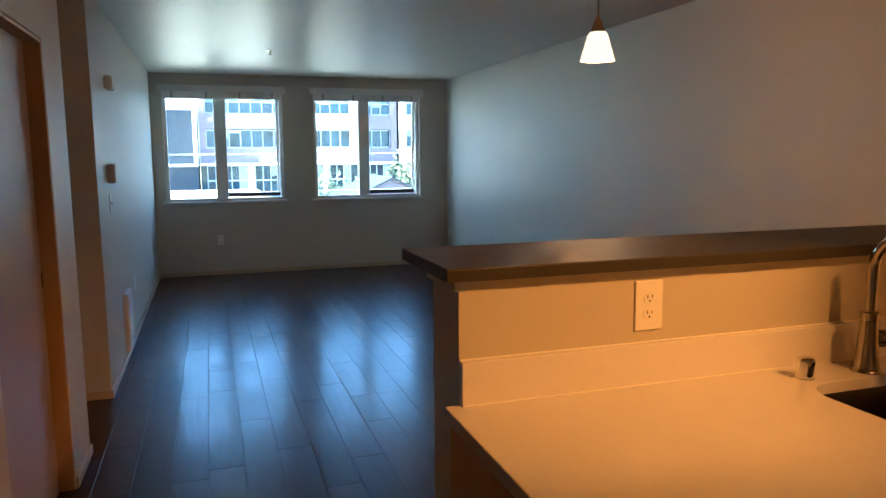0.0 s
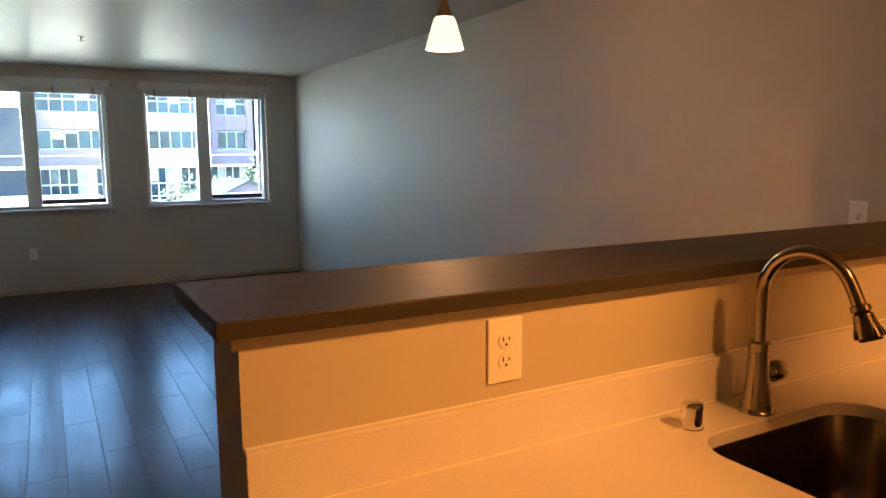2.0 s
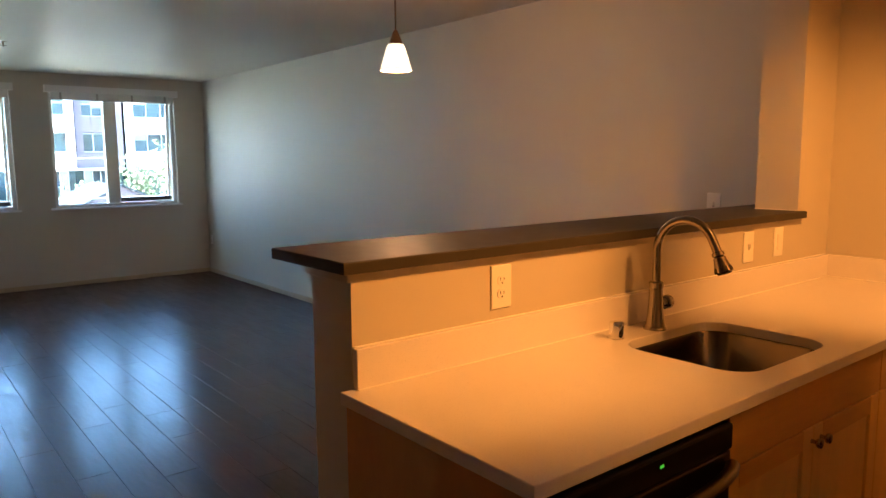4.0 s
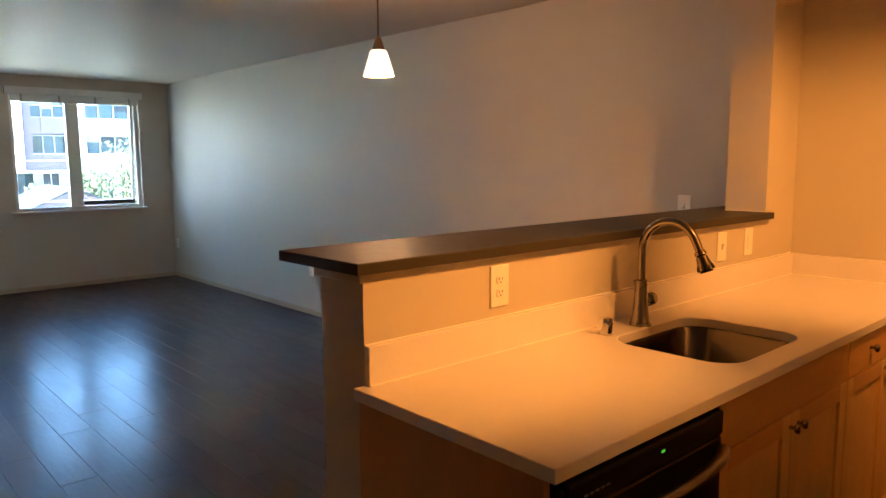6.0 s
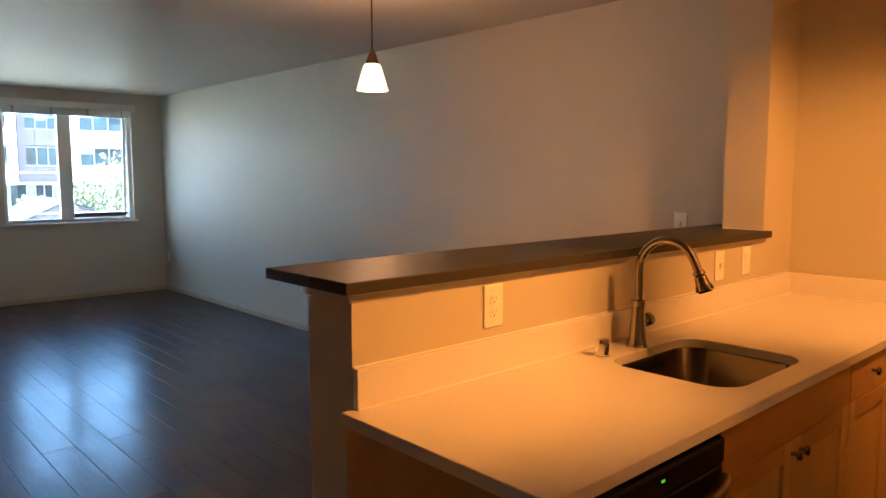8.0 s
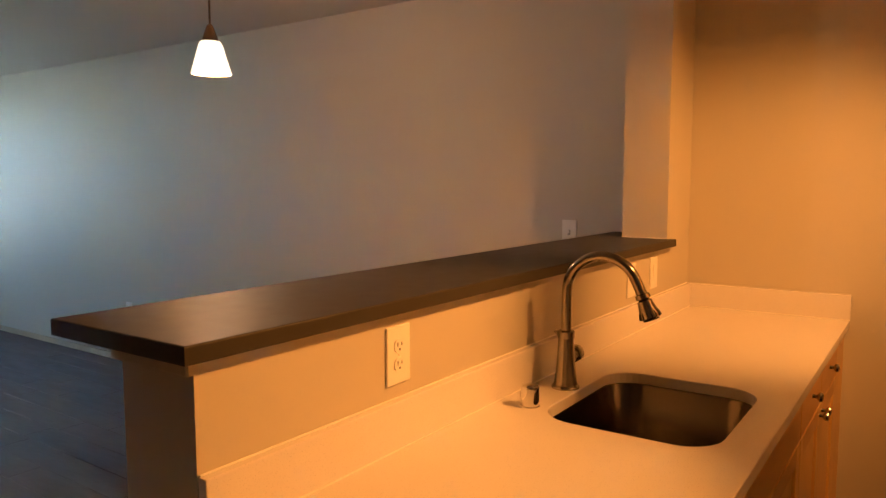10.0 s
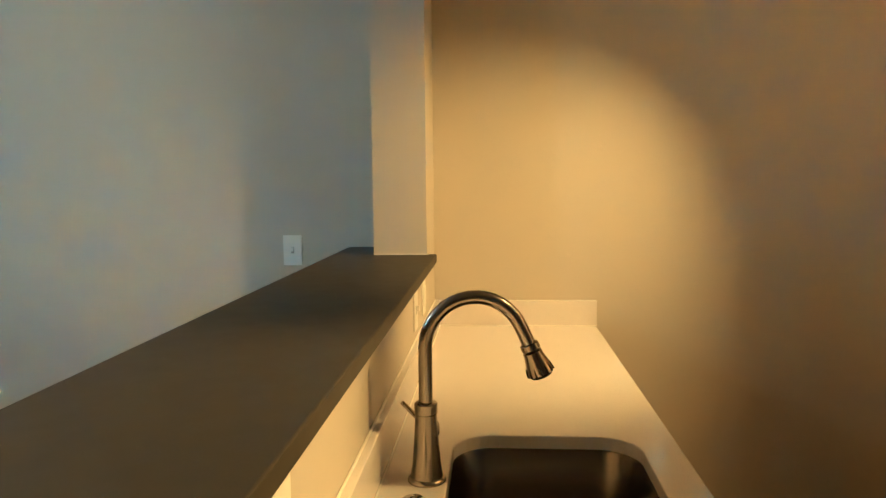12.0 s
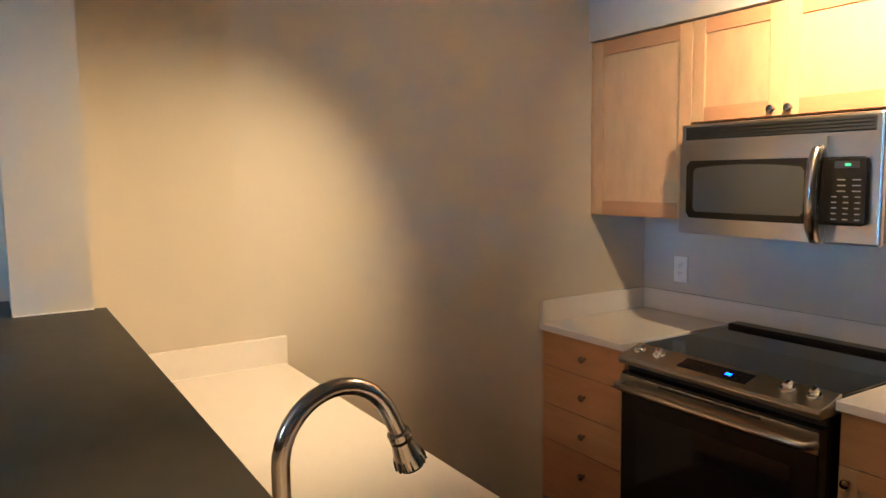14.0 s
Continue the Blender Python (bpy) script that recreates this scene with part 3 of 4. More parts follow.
part("filler", box(2.883, EAST - 0.002, FRONT1, FRONT1 + 0.019, 0.10, 0.878), MAPLE, c)
tagged(part("end_panel", box(0.528, 0.546, FRONT1 + 0.02, HW0 - 0.003, 0.0, 0.884, 0.001), MAPLE_END), "flat reddish maple end panel beside the dishwasher", "end panel")


def dishwasher():
    d = thing("dishwasher", "dark stainless dishwasher with a curved bar handle", "dishwasher", (0.865, FRONT1, 0))
    part("tub", box(-0.312, 0.300, 0.03, 0.58, 0.10, 0.872), BLACK, d)
    part("toe_panel", box(-0.312, 0.300, 0.06, 0.075, 0.0, 0.10), BLACK, d)
    part("door", box(-0.312, 0.302, -0.012, 0.03, 0.115, 0.800, 0.006), DARKSTEEL, d)
    p = part("control_panel", box(-0.312, 0.302, -0.016, 0.03, 0.803, 0.866, 0.008), BLACK, d)
    part("status_light", box(0.016, 0.028, -0.0175, -0.0155, 0.838, 0.8435), LEDGREEN, p)
    for k in range(5):
        part("marking", box(-0.26 + 0.018 * k, -0.248 + 0.018 * k, -0.0172, -0.0158, 0.829, 0.833), STEEL, p)
    pts = [(-0.27 + 0.56 * k / 14, -0.022 - 0.045 * math.sin(math.pi * k / 14) ** 0.6, 0.770) for k in range(15)]
    part("handle", tube(pts, 0.0165, 14, flat=0.8), HANDLE, d, smooth=True)


dishwasher()

# ---- kitchen: range side, fronts face +y ----
FRONT2 = -0.271
c = thing("drawer_cabinet", "maple base cabinet with four plain drawers", "cabinet", (0, 0, 0), "base cabinets")
part("body", box(2.606, EAST - 0.002, SOUTH + 0.003, FRONT2 - 0.021, 0.10, 0.884), MAPLE, c)
part("toe_kick", box(2.606, EAST - 0.002, FRONT2 - 0.095, FRONT2 - 0.08, 0.0, 0.10), DARK, c)
for z0, z1 in ((0.728, 0.880), (0.555, 0.724), (0.390, 0.551), (0.112, 0.386)):
    d = slab_front(c, 2.608, EAST - 0.012, z0, z1, FRONT2, 1)
    knob(d, 2.828, FRONT2, (z0 + z1) / 2 if z0 > 0.2 else 0.297, 1)
part("filler", box(EAST - 0.010, EAST - 0.002, FRONT2 - 0.021, FRONT2 - 0.002, 0.10, 0.884), MAPLE, c)
c = thing("base_cabinet", "maple base cabinet with a drawer beside the range", "cabinet", (0, 0, 0), "base cabinets")
part("body", box(1.18, 1.770, SOUTH + 0.003, FRONT2 - 0.021, 0.10, 0.884), MAPLE, c)
part("toe_kick", box(1.18, 1.770, FRONT2 - 0.095, FRONT2 - 0.08, 0.0, 0.10), DARK, c)
d = slab_front(c, 1.182, 1.768, 0.722, 0.880, FRONT2, 1)
knob(d, 1.48, FRONT2, 0.80, 1)
d = shaker(c, 1.182, 1.768, 0.112, 0.718, FRONT2, 1)
knob(d, 1.738, FRONT2, 0.675, 1)


def side_counter(x0, x1, side):
    c = thing("countertop", "white speckled quartz worktop beside the range", "countertop", (0, 0, COUNTER), "range side worktops")
    part("top_slab", box(x0, x1, SOUTH + 0.001, FRONT2 + 0.018, -0.03, 0.0, 0.003), QUARTZ, c)
    if side:
        part("side_splash", box(EAST - 0.021, EAST - 0.001, SOUTH + 0.022, FRONT2 + 0.012, 0.0, 0.101, 0.0025), QUARTZ, c)


side_counter(2.603, EAST - 0.001, True)
side_counter(1.175, 1.776, False)
tagged(part("backsplash", box(1.175, EAST - 0.001, SOUTH + 0.001, SOUTH + 0.021, COUNTER + 0.001, COUNTER + 0.101, 0.0025), QUARTZ), "white quartz splash strip behind the range", "backsplash")


def stove():
    s = thing("range", "stainless slide-in electric range with black glass cooktop", "range", (2.165, -0.085, 0))
    w = 0.382
    part("body", box(-w, w, SOUTH + 0.11, -0.155, 0.02, 0.895, 0.003), BLACK, s)
    part("cooktop", box(-w - 0.004, w + 0.004, SOUTH + 0.190, -0.205, 0.895, 0.922, 0.003), BLACKGLASS, s)
    part("rear_vent", box(-w - 0.004, w + 0.004, SOUTH + 0.120, SOUTH + 0.188, 0.895, 0.938, 0.006), BLACK, s)
    # sloped control panel
    bm = bmesh.new()
    prof = [(-0.207, 0.926), (-0.100, 0.895), (-0.092, 0.884), (-0.098, 0.866), (-0.207, 0.866)]
    a = [bm.verts.new((-w - 0.006, y, z)) for y, z in prof]
    b = [bm.verts.new((w + 0.006, y, z)) for y, z in prof]
    bm.faces.new(a)
    bm.faces.new(b[::-1])
    for k in range(5):
        bm.faces.new((a[k], b[k], b[(k + 1) % 5], a[(k + 1) % 5]))
    bmesh.ops.recalc_face_normals(bm, faces=bm.faces)
    bmesh.ops.bevel(bm, geom=list(bm.edges), offset=0.002, segments=1, affect="EDGES")
    panel = part("control_panel", bm, STEEL, s)
    slope = math.atan2(0.031, 0.107)

    def on_panel(x, back):
        return Matrix.Translation((x, -0.100 - back, 0.895 + back * math.tan(slope))) @ Matrix.Rotation(-slope, 4, "X")

    bm = box(-0.125, 0.145, -0.032, 0.032, 0.0, 0.0015)
    bmesh.ops.transform(bm, matrix=on_panel(0.0, 0.055), verts=bm.verts)
    disp = part("display", bm, BLACKGLASS, panel)
    bm = box(-0.055, -0.033, -0.005, 0.007, 0.0015, 0.0022)
    bmesh.ops.transform(bm, matrix=on_panel(0.0, 0.055), verts=bm.verts)
    part("clock_digits", bm, LEDBLUE, disp)
    for k in range(10):
        for r in (-0.014, 0.012):
            bm = box(-0.110 + 0.024 * k, -0.098 + 0.024 * k, r, r + 0.003, 0.0015, 0.002)
            bmesh.ops.transform(bm, matrix=on_panel(0.0, 0.055), verts=bm.verts)
            part("key_mark", bm, DARKSTEEL, disp)
    for x in (0.335, 0.245, -0.250, -0.334):
        k = part("control_knob", lathe([(0.0235, 0.0), (0.0235, 0.007), (0.0215, 0.010), (0.015, 0.0115), (0.006, 0.012)], 24, m=on_panel(x, 0.055)), CHROME, panel, smooth=True)
        bm = box(-0.0085, 0.0085, -0.018, 0.010, 0.0105, 0.028, 0.003)
        bmesh.ops.transform(bm, matrix=on_panel(x, 0.055), verts=bm.verts)
        part("grip", bm, CHROME, k)
    # dark strip standing in for the gap under the control panel
    part("upper_vent", box(-w, w, -0.155, -0.140, 0.835, 0.865, 0.003), DARK, s)
    door = part("oven_door", box(-w, w, -0.155, -0.105, 0.20, 0.835, 0.006), BLACK, s)
    part("door_glass", box(-0.30, 0.30, -0.105, -0.1025, 0.33, 0.70, 0.001), BLACKGLASS, door)
    part("door_band", box(-w, w, -0.106, -0.100, 0.760, 0.826, 0.002), STEEL, door)
    part("vent_slots", box(-0.20, 0.20, -0.100, -0.0992, 0.812, 0.820), DARK, door)
    pts = [(-0.375, -0.100, 0.790), (-0.372, -0.075, 0.790), (-0.355, -0.058, 0.790), (-0.18, -0.050, 0.790), (0, -0.048, 0.790), (0.18, -0.050, 0.790), (0.355, -0.058, 0.790), (0.372, -0.075, 0.790), (0.375, -0.100, 0.790)]
    part("handle", tube(pts, 0.013, 14), STEEL, door, smooth=True)
    part("drawer", box(-w, w, -0.155, -0.108, 0.045, 0.190, 0.006), STEEL, s)


stove()

# ---- wall cabinets and microwave ----
FRONT3 = -0.560
c = thing("wall_cabinet", "tall maple wall cabinet with one panelled door", "cabinet", (0, 0, 0), "wall cabinets")
part("body", box(2.5505, EAST - 0.002, SOUTH + 0.003, FRONT3 - 0.020, 1.384, 2.156), MAPLE, c)
shaker(c, 2.551, EAST - 0.012, 1.387, 2.153, FRONT3, 1, 0.062)
part("filler", box(EAST - 0.010, EAST - 0.002, FRONT3 - 0.019, FRONT3 - 0.001, 1.384, 2.156), MAPLE, c)
c = thing("wall_cabinet", "short maple wall cabinet above the microwave", "cabinet", (0, 0, 0), "wall cabinets")
part("body", box(1.780, 2.549, SOUTH + 0.003, FRONT3 - 0.020, 1.764, 2.156), MAPLE, c)
d = shaker(c, 2.169, 2.5485, 1.766, 2.153, FRONT3, 1, 0.055)
knob(d, 2.203, FRONT3, 1.790, 1)
d = shaker(c, 1.782, 2.167, 1.766, 2.153, FRONT3, 1, 0.055)
knob(d, 2.138, FRONT3, 1.790, 1)


def microwave():
    m = thing("microwave", "stainless over-the-range microwave oven", "microwave", (2.153, -0.47, 1.341))
    w, h = 0.368, 0.410
    part("body", box(-w + 0.004, w - 0.004, SOUTH + 0.475, -0.03, 0.006, h, 0.004), DARKSTEEL, m)
    part("front", box(-w, w, -0.03, 0.0, 0.0, 0.410, 0.008), STEEL, m)
    g = part("vent_grille", box(-w + 0.022, w - 0.022, -0.002, 0.0015, 0.352, 0.400, 0.001), DARK, m)
    for k in range(4):
        part("louvre", box(-w + 0.026, w - 0.026, 0.0012, 0.005, 0.357 + 0.011 * k, 0.362 + 0.011 * k), DARK, g)
    # bowed door
    bm = bmesh.new()
    rows = []
    for k in range(13):
        x = -w + 0.16 + (2 * w - 0.16) * k / 12
        u = (x + w) / (2 * w)
        y = 0.004 + 0.022 * math.sin(math.pi * min(max(u, 0), 1))
        rows.append([bm.verts.new((x, 0.0, 0.004)), bm.verts.new((x, y, 0.004)), bm.verts.new((x, y, 0.340)), bm.verts.new((x, 0.0, 0.340))])
    for a, b in zip(rows, rows[1:]):
        for k in range(3):
            bm.faces.new((a[k], b[k], b[k + 1], a[k + 1]))
    bm.faces.new(rows[0])
    bm.faces.new(rows[-1][::-1])
    bmesh.ops.recalc_face_normals(bm, faces=bm.faces)
    door = part("door", bm, STEEL, m, smooth=True)

    def bowed(x0, x1, z0, z1, lift, r, arch=0.0):
        bm = bmesh.new()
        cols = []
        for k in range(41):
            x = x0 + (x1 - x0) * k / 40
            near = max(0.0, r - min(x - x0, x1 - x))
            cut = r - math.sqrt(max(r * r - near * near, 0.0))
            y = lift + 0.004 + 0.022 * math.sin(math.pi * (x + w) / (2 * w))
            top = z1 - cut - arch * (k / 20 - 1) ** 2
            cols.append([bm.verts.new((x, yy, zz)) for yy, zz in ((y - 0.004, z0 + cut), (y, z0 + cut), (y, top), (y - 0.004, top))])
        for p, q in zip(cols, cols[1:]):
            for k in range(4):
                bm.faces.new((p[k], q[k], q[(k + 1) % 4], p[(k + 1) % 4]))
        bm.faces.new(cols[0])
        bm.faces.new(cols[-1][::-1])
        bmesh.ops.recalc_face_normals(bm, faces=bm.faces)
        return bm

    frame_ob = part("window_frame", bowed(-0.336, 0.335, 0.062, 0.275, 0.0015, 0.02), BLACK, door)
    part("window", bowed(-0.140, 0.300, 0.086, 0.258, 0.003, 0.012, 0.012), GREYGLASS, frame_ob)
    pts = [(-0.186, 0.010, 0.304), (-0.187, 0.036, 0.296), (-0.188, 0.054, 0.26), (-0.188, 0.066, 0.16), (-0.188, 0.054, 0.05), (-0.187, 0.036, 0.016), (-0.186, 0.010, 0.010)]
    part("handle", tube(pts, [0.012, 0.017, 0.0205, 0.022, 0.0205, 0.017, 0.012], 16), NICKEL, door, smooth=True)
    p = part("control_panel", box(-0.334, -0.205, 0.0, 0.0215, 0.066, 0.272, 0.006), BLACK, m)
    part("display", box(-0.312, -0.236, 0.0212, 0.0222, 0.240, 0.262), DARK, p, "dark clock display")
    part("clock", box(-0.286, -0.268, 0.0220, 0.0226, 0.247, 0.254), LEDDIM, p, "dim green clock digits")
    for r in range(8):
        for k in range(3 if r < 5 else 2):
            x = -0.318 + (0.036 if r < 5 else 0.046) * k
            part("key", box(x, x + (0.016 if r < 5 else 0.026), 0.0212, 0.0224, 0.080 + 0.0175 * r, 0.0835 + 0.0175 * r), GREYPLASTIC, p)
    part("badge", lathe([(0.008, 0.0), (0.008, 0.002), (0.006, 0.0022)], 20, m=Matrix.Translation((0.310, 0.004, 0.045)) @ Matrix.Rotation(radians(-90), 4, "X")), PLATE, m)


microwave()


# ---- plates on the walls ----
def wall_plate(name, kind, place, turn, label, w=0.076, h=0.122):
    """A plate that faces -y before it is turned about z."""
    p = thing(name, label, "light switch" if "switch" in name else "outlet", place, "wall plates")
    p.rotation_euler = (0, 0, radians(turn))
    body = part("plate", box(-w / 2, w / 2, -0.006, 0.0, -h / 2, h / 2, 0.0025), PLATE, p)
    if kind == "duplex":
        for z in (0.0195, -0.0195):
            bm = bmesh.new()
            vs = [bm.verts.new((0.0165 * math.copysign(abs(math.cos(a)) ** 0.7, math.cos(a)), -0.0062, z + 0.0145 * math.sin(a))) for a in [2 * math.pi * k / 24 for k in range(24)]]
            f = bm.faces.new(vs)
            low = bmesh.ops.extrude_face_region(bm, geom=[f])["geom"]
            bmesh.ops.translate(bm, vec=(0, -0.002, 0), verts=[v for v in low if isinstance(v, bmesh.types.BMVert)])
            bmesh.ops.recalc_face_normals(bm, faces=bm.faces)
            r = part("receptacle", bm, PLATE, body)
            for x, hh in ((-0.0065, 0.0045), (0.0065, 0.0035)):
                part("slot", box(x - 0.0012, x + 0.0012, -0.0086, -0.0080, z + 0.003 - hh, z + 0.003 + hh), DARK, r)
            part("ground_hole", lathe([(0.0026, 0), (0.0026, 0.0006)], 12, m=Matrix.Translation((0, -0.0080, z - 0.008)) @ Matrix.Rotation(radians(90), 4, "X")), DARK, r)
        part("screw", lathe([(0.0028, 0), (0.0028, 0.001), (0.0015, 0.0014)], 12, m=Matrix.Translation((0, -0.0058, 0)) @ Matrix.Rotation(radians(90), 4, "X")), PLATE, body)
    elif kind == "rocker":
        part("rocker", box(-0.0165, 0.0165, -0.0095, -0.0055, -0.033, 0.033, 0.0015), PLATE, body)
    else:
        part("toggle", box(-0.004, 0.004, -0.016, -0.0055, -0.004, 0.012, 0.0015), PLATE, body)
        part("toggle_slot", box(-0.006, 0.006, -0.0066, -0.0058, -0.0125, 0.0125), TAPE, body)
        for z in (-0.03, 0.03):
            part("screw", lathe([(0.0028, 0), (0.0028, 0.001), (0.0015, 0.0014)], 12, m=Matrix.Translation((0, -0.0058, z)) @ Matrix.Rotation(radians(90), 4, "X")), PLATE, body)
    return p


wall_plate("wall_outlet", "duplex", (1.036, HW0, 1.107), 0, "white duplex outlet on the half wall above the worktop")
wall_plate("wall_switch", "toggle", (2.388, HW0, 1.105), 0, "white toggle switch on the half wall")
wall_plate("wall_switch", "rocker", (2.632, HW0, 1.108), 0, "white rocker switch on the half wall")
wall_plate("wall_switch", "toggle", (EAST, 2.130, 1.215), -90, "white toggle switch on the long wall above the bar")
wall_plate("wall_outlet", "duplex", (EAST, 5.97, 0.440), -90, "white duplex outlet low on the long wall")
wall_plate("wall_outlet", "duplex", (EAST, 9.20, 0.435), -90, "white duplex outlet low near the window corner")
wall_plate("wall_outlet", "duplex", (0.143, NORTH, 0.437), 0, "white duplex outlet under the window")
wall_plate("wall_outlet", "duplex", (2.882, SOUTH, 1.123), 180, "white duplex outlet above the range side worktop")
wall_plate("wall_switch", "toggle", (WEST, 5.25, 1.165), 90, "white switch plate below the thermostat")
wall_plate("wall_outlet", "duplex", (WEST, 6.42, 0.434), 90, "white duplex outlet low on the west wall")
wall_plate("wall_outlet", "duplex", (WEST, 8.50, 0.462), 90, "white duplex outlet low on the west wall")


def wall_box(name, label, category, y0, y1, z0, z1, depth, mat):
    b = thing(name, label, category, (WEST, (y0 + y1) / 2, (z0 + z1) / 2))
    hy, hz = (y1 - y0) / 2, (z1 - z0) / 2
    part("housing", box(0.0, depth, -hy, hy, -hz, hz, 0.004), mat, b)
    part("cover", box(depth, depth + 0.006, -hy + 0.006, hy - 0.006, -hz + 0.006, hz - 0.006, 0.002), mat, b)
    return b


wall_box("door_chime", "small white door chime box high on the wall", "door chime", 5.33, 5.51, 1.917, 2.003, 0.045, CASE)
wall_box("thermostat", "small white thermostat on the wall", "thermostat", 5.20, 5.33, 1.298, 1.421, 0.045, CASE)
h = wall_box("wall_heater", "white metal wall heater low on the wall", "heater", 5.595, 5.87, 0.07, 0.488, 0.028, WHITE)
for k in range(9):
    part("louvre", box(0.033, 0.039, -0.11, 0.11, -0.15 + 0.036 * k, -0.135 + 0.036 * k), WHITE, h)


# ---- lamps ----
def pendant():
    p = thing("pendant_lamp", "lit frosted glass pendant lamp on a thin rod", "pendant lamp", (1.79, 3.117, TOP - 0.02))
    part("canopy", lathe([(0.055, -0.022), (0.060, -0.018), (0.060, 0.02)], 28), BRASS, p, smooth=True)
    part("rod", tube([(0, 0, -0.02), (0, 0, -0.36)], 0.0045, 10), BRASS, p, smooth=True)
    part("socket_cup", lathe([(0.010, -0.335), (0.018, -0.352), (0.026, -0.375), (0.034, -0.398), (0.034, -0.402), (0.010, -0.402)], 28), BRASS, p, smooth=True)
    bm = bmesh.new()
    loops = []
    for r, z in ((0.030, -0.401), (0.040, -0.403), (0.048, -0.420), (0.079, -0.526), (0.080, -0.531), (0.076, -0.531), (0.045, -0.424), (0.030, -0.408)):
        loops.append([bm.verts.new((r * math.cos(2 * math.pi * k / 36), r * math.sin(2 * math.pi * k / 36), z)) for k in range(36)])
    for a, b in zip(loops, loops[1:]):
        for k in range(36):
            bm.faces.new((a[k], a[(k + 1) % 36], b[(k + 1) % 36], b[k]))
    bmesh.ops.recalc_face_normals(bm, faces=bm.faces)
    s = part("shade", bm, SHADE, p, "glowing frosted glass shade", smooth=True)
    s.visible_shadow = False


pendant()


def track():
    t = thing("track_light", "ceiling track with three small spot heads and an added fill head", "track light", (1.76, 0.13, TOP))
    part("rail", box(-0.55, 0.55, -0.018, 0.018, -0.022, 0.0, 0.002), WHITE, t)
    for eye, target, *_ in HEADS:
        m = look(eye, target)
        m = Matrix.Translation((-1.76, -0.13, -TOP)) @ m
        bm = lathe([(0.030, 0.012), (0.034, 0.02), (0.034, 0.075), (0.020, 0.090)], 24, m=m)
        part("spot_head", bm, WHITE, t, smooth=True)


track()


def sprinkler():
    s = thing("sprinkler", "small ceiling sprinkler head", "sprinkler", (0.645, 7.15, TOP))
    part("escutcheon", lathe([(0.022, -0.006), (0.034, -0.002), (0.034, 0.0)], 24), CHROME, s, smooth=True)
    part("stem", lathe([(0.003, -0.044), (0.005, -0.03), (0.007, -0.006)], 16), BRASS, s, smooth=True)
    part("deflector", lathe([(0.028, -0.033), (0.028, -0.031), (0.006, -0.029)], 20), BRASS, s, smooth=True)


sprinkler()

# ---- outside: ground, street and buildings ----
GROUND = -8.0
# out of view; made pale to send sunlight up to the ceiling
structure("ground", box(-400, 400, NORTH + 0.2, 800, GROUND - 0.5, GROUND), BOUNCE_GROUND, "unseen ground far below the windows, pale to bounce sunlight up", "ground")


def office(name, label, x0, x1, y, storeys, bands, bay, pane, seed):
    """A block seen across the street: spandrels, piers and glazing with mullions over a glazed base."""
    rnd = random.Random(seed)
    b = thing(name, label, "building", ((x0 + x1) / 2, y, GROUND))
    half = (x1 - x0) / 2
    base, step, sill = 0.78 - GROUND, 2.93, 1.37
    height = base + storeys * step
    part("core", box(-half, half, 0.6, 14, 0, height), FACADEGLASS, b)
    part("roof", box(-half - 0.3, half + 0.3, -0.3, 14.3, height, height + 0.5), CONCRETE, b)
    part("ledge", box(-half, half, -0.25, 0.6, base - 0.12, base + 0.06, 0.02), CONCRETE, b)
    n = max(1, round(2 * half / bay))
    for k in range(storeys):
        z = base + 0.06 + k * step
        sp = part("spandrel", box(-half, half, 0.04, 0.6, z, base + k * step + sill), bands[k % len(bands)], b)
        cols = max(1, round(2 * half / 1.45))
        for j in range(cols):
            xa = -half + 2 * half * j / cols
            part("panel", box(xa + 0.02, xa + 2 * half / cols - 0.02, rnd.uniform(0.0, 0.012), 0.04, z, base + k * step + sill), bands[k % len(bands)], sp)
    for k in range(n + 1):
        x = -half + 0.3 + (2 * half - 0.6) * k / n
        part("pier", box(x - 0.28, x + 0.28, -0.06, 0.6, base + 0.06, height), bands[0], b)
    rows = [(base + k * step + sill, base + (k + 1) * step, pane) for k in range(storeys)] + [(base - 5.4, base - 0.12, 0.66)]
    for z0, z1, width in rows:
        for j in range(n):
            xa, xb = -half + 0.58 + (2 * half - 0.6) * j / n, -half + 0.02 + (2 * half - 0.6) * (j + 1) / n
            m = max(2, round((xb - xa) / width))
            bm = box(xa, xb, 0.42, 0.50, z0, z0 + 0.07)
            box(xa, xb, 0.42, 0.50, z1 - 0.07, z1, bm=bm)
            if width < 1:
                box(xa, xb, 0.44, 0.50, z0 + 3.9, z0 + 4.0, bm=bm)
                box(xa, xb, 0.44, 0.50, z0 + 2.5, z0 + 2.58, bm=bm)
            for i in range(m + 1):
                x = xa + (xb - xa) * i / m
                box(x - 0.03, x + 0.03, 0.41, 0.51, z0 + 0.07, z1 - 0.07, bm=bm)
            w = part("window", bm, MULLION, b)
            for i in range(m):
                if rnd.random() < 0.42:
                    xc, xd = xa + (xb - xa) * i / m + 0.06, xa + (xb - xa) * (i + 1) / m - 0.06
                    part("shade", box(xc, xd, 0.53, 0.56, z1 - (z1 - z0) * rnd.uniform(0.15, 0.6), z1 - 0.07), rnd.choice((PALE, PALE, CONCRETE, GREYCLAD)), w)
    return b


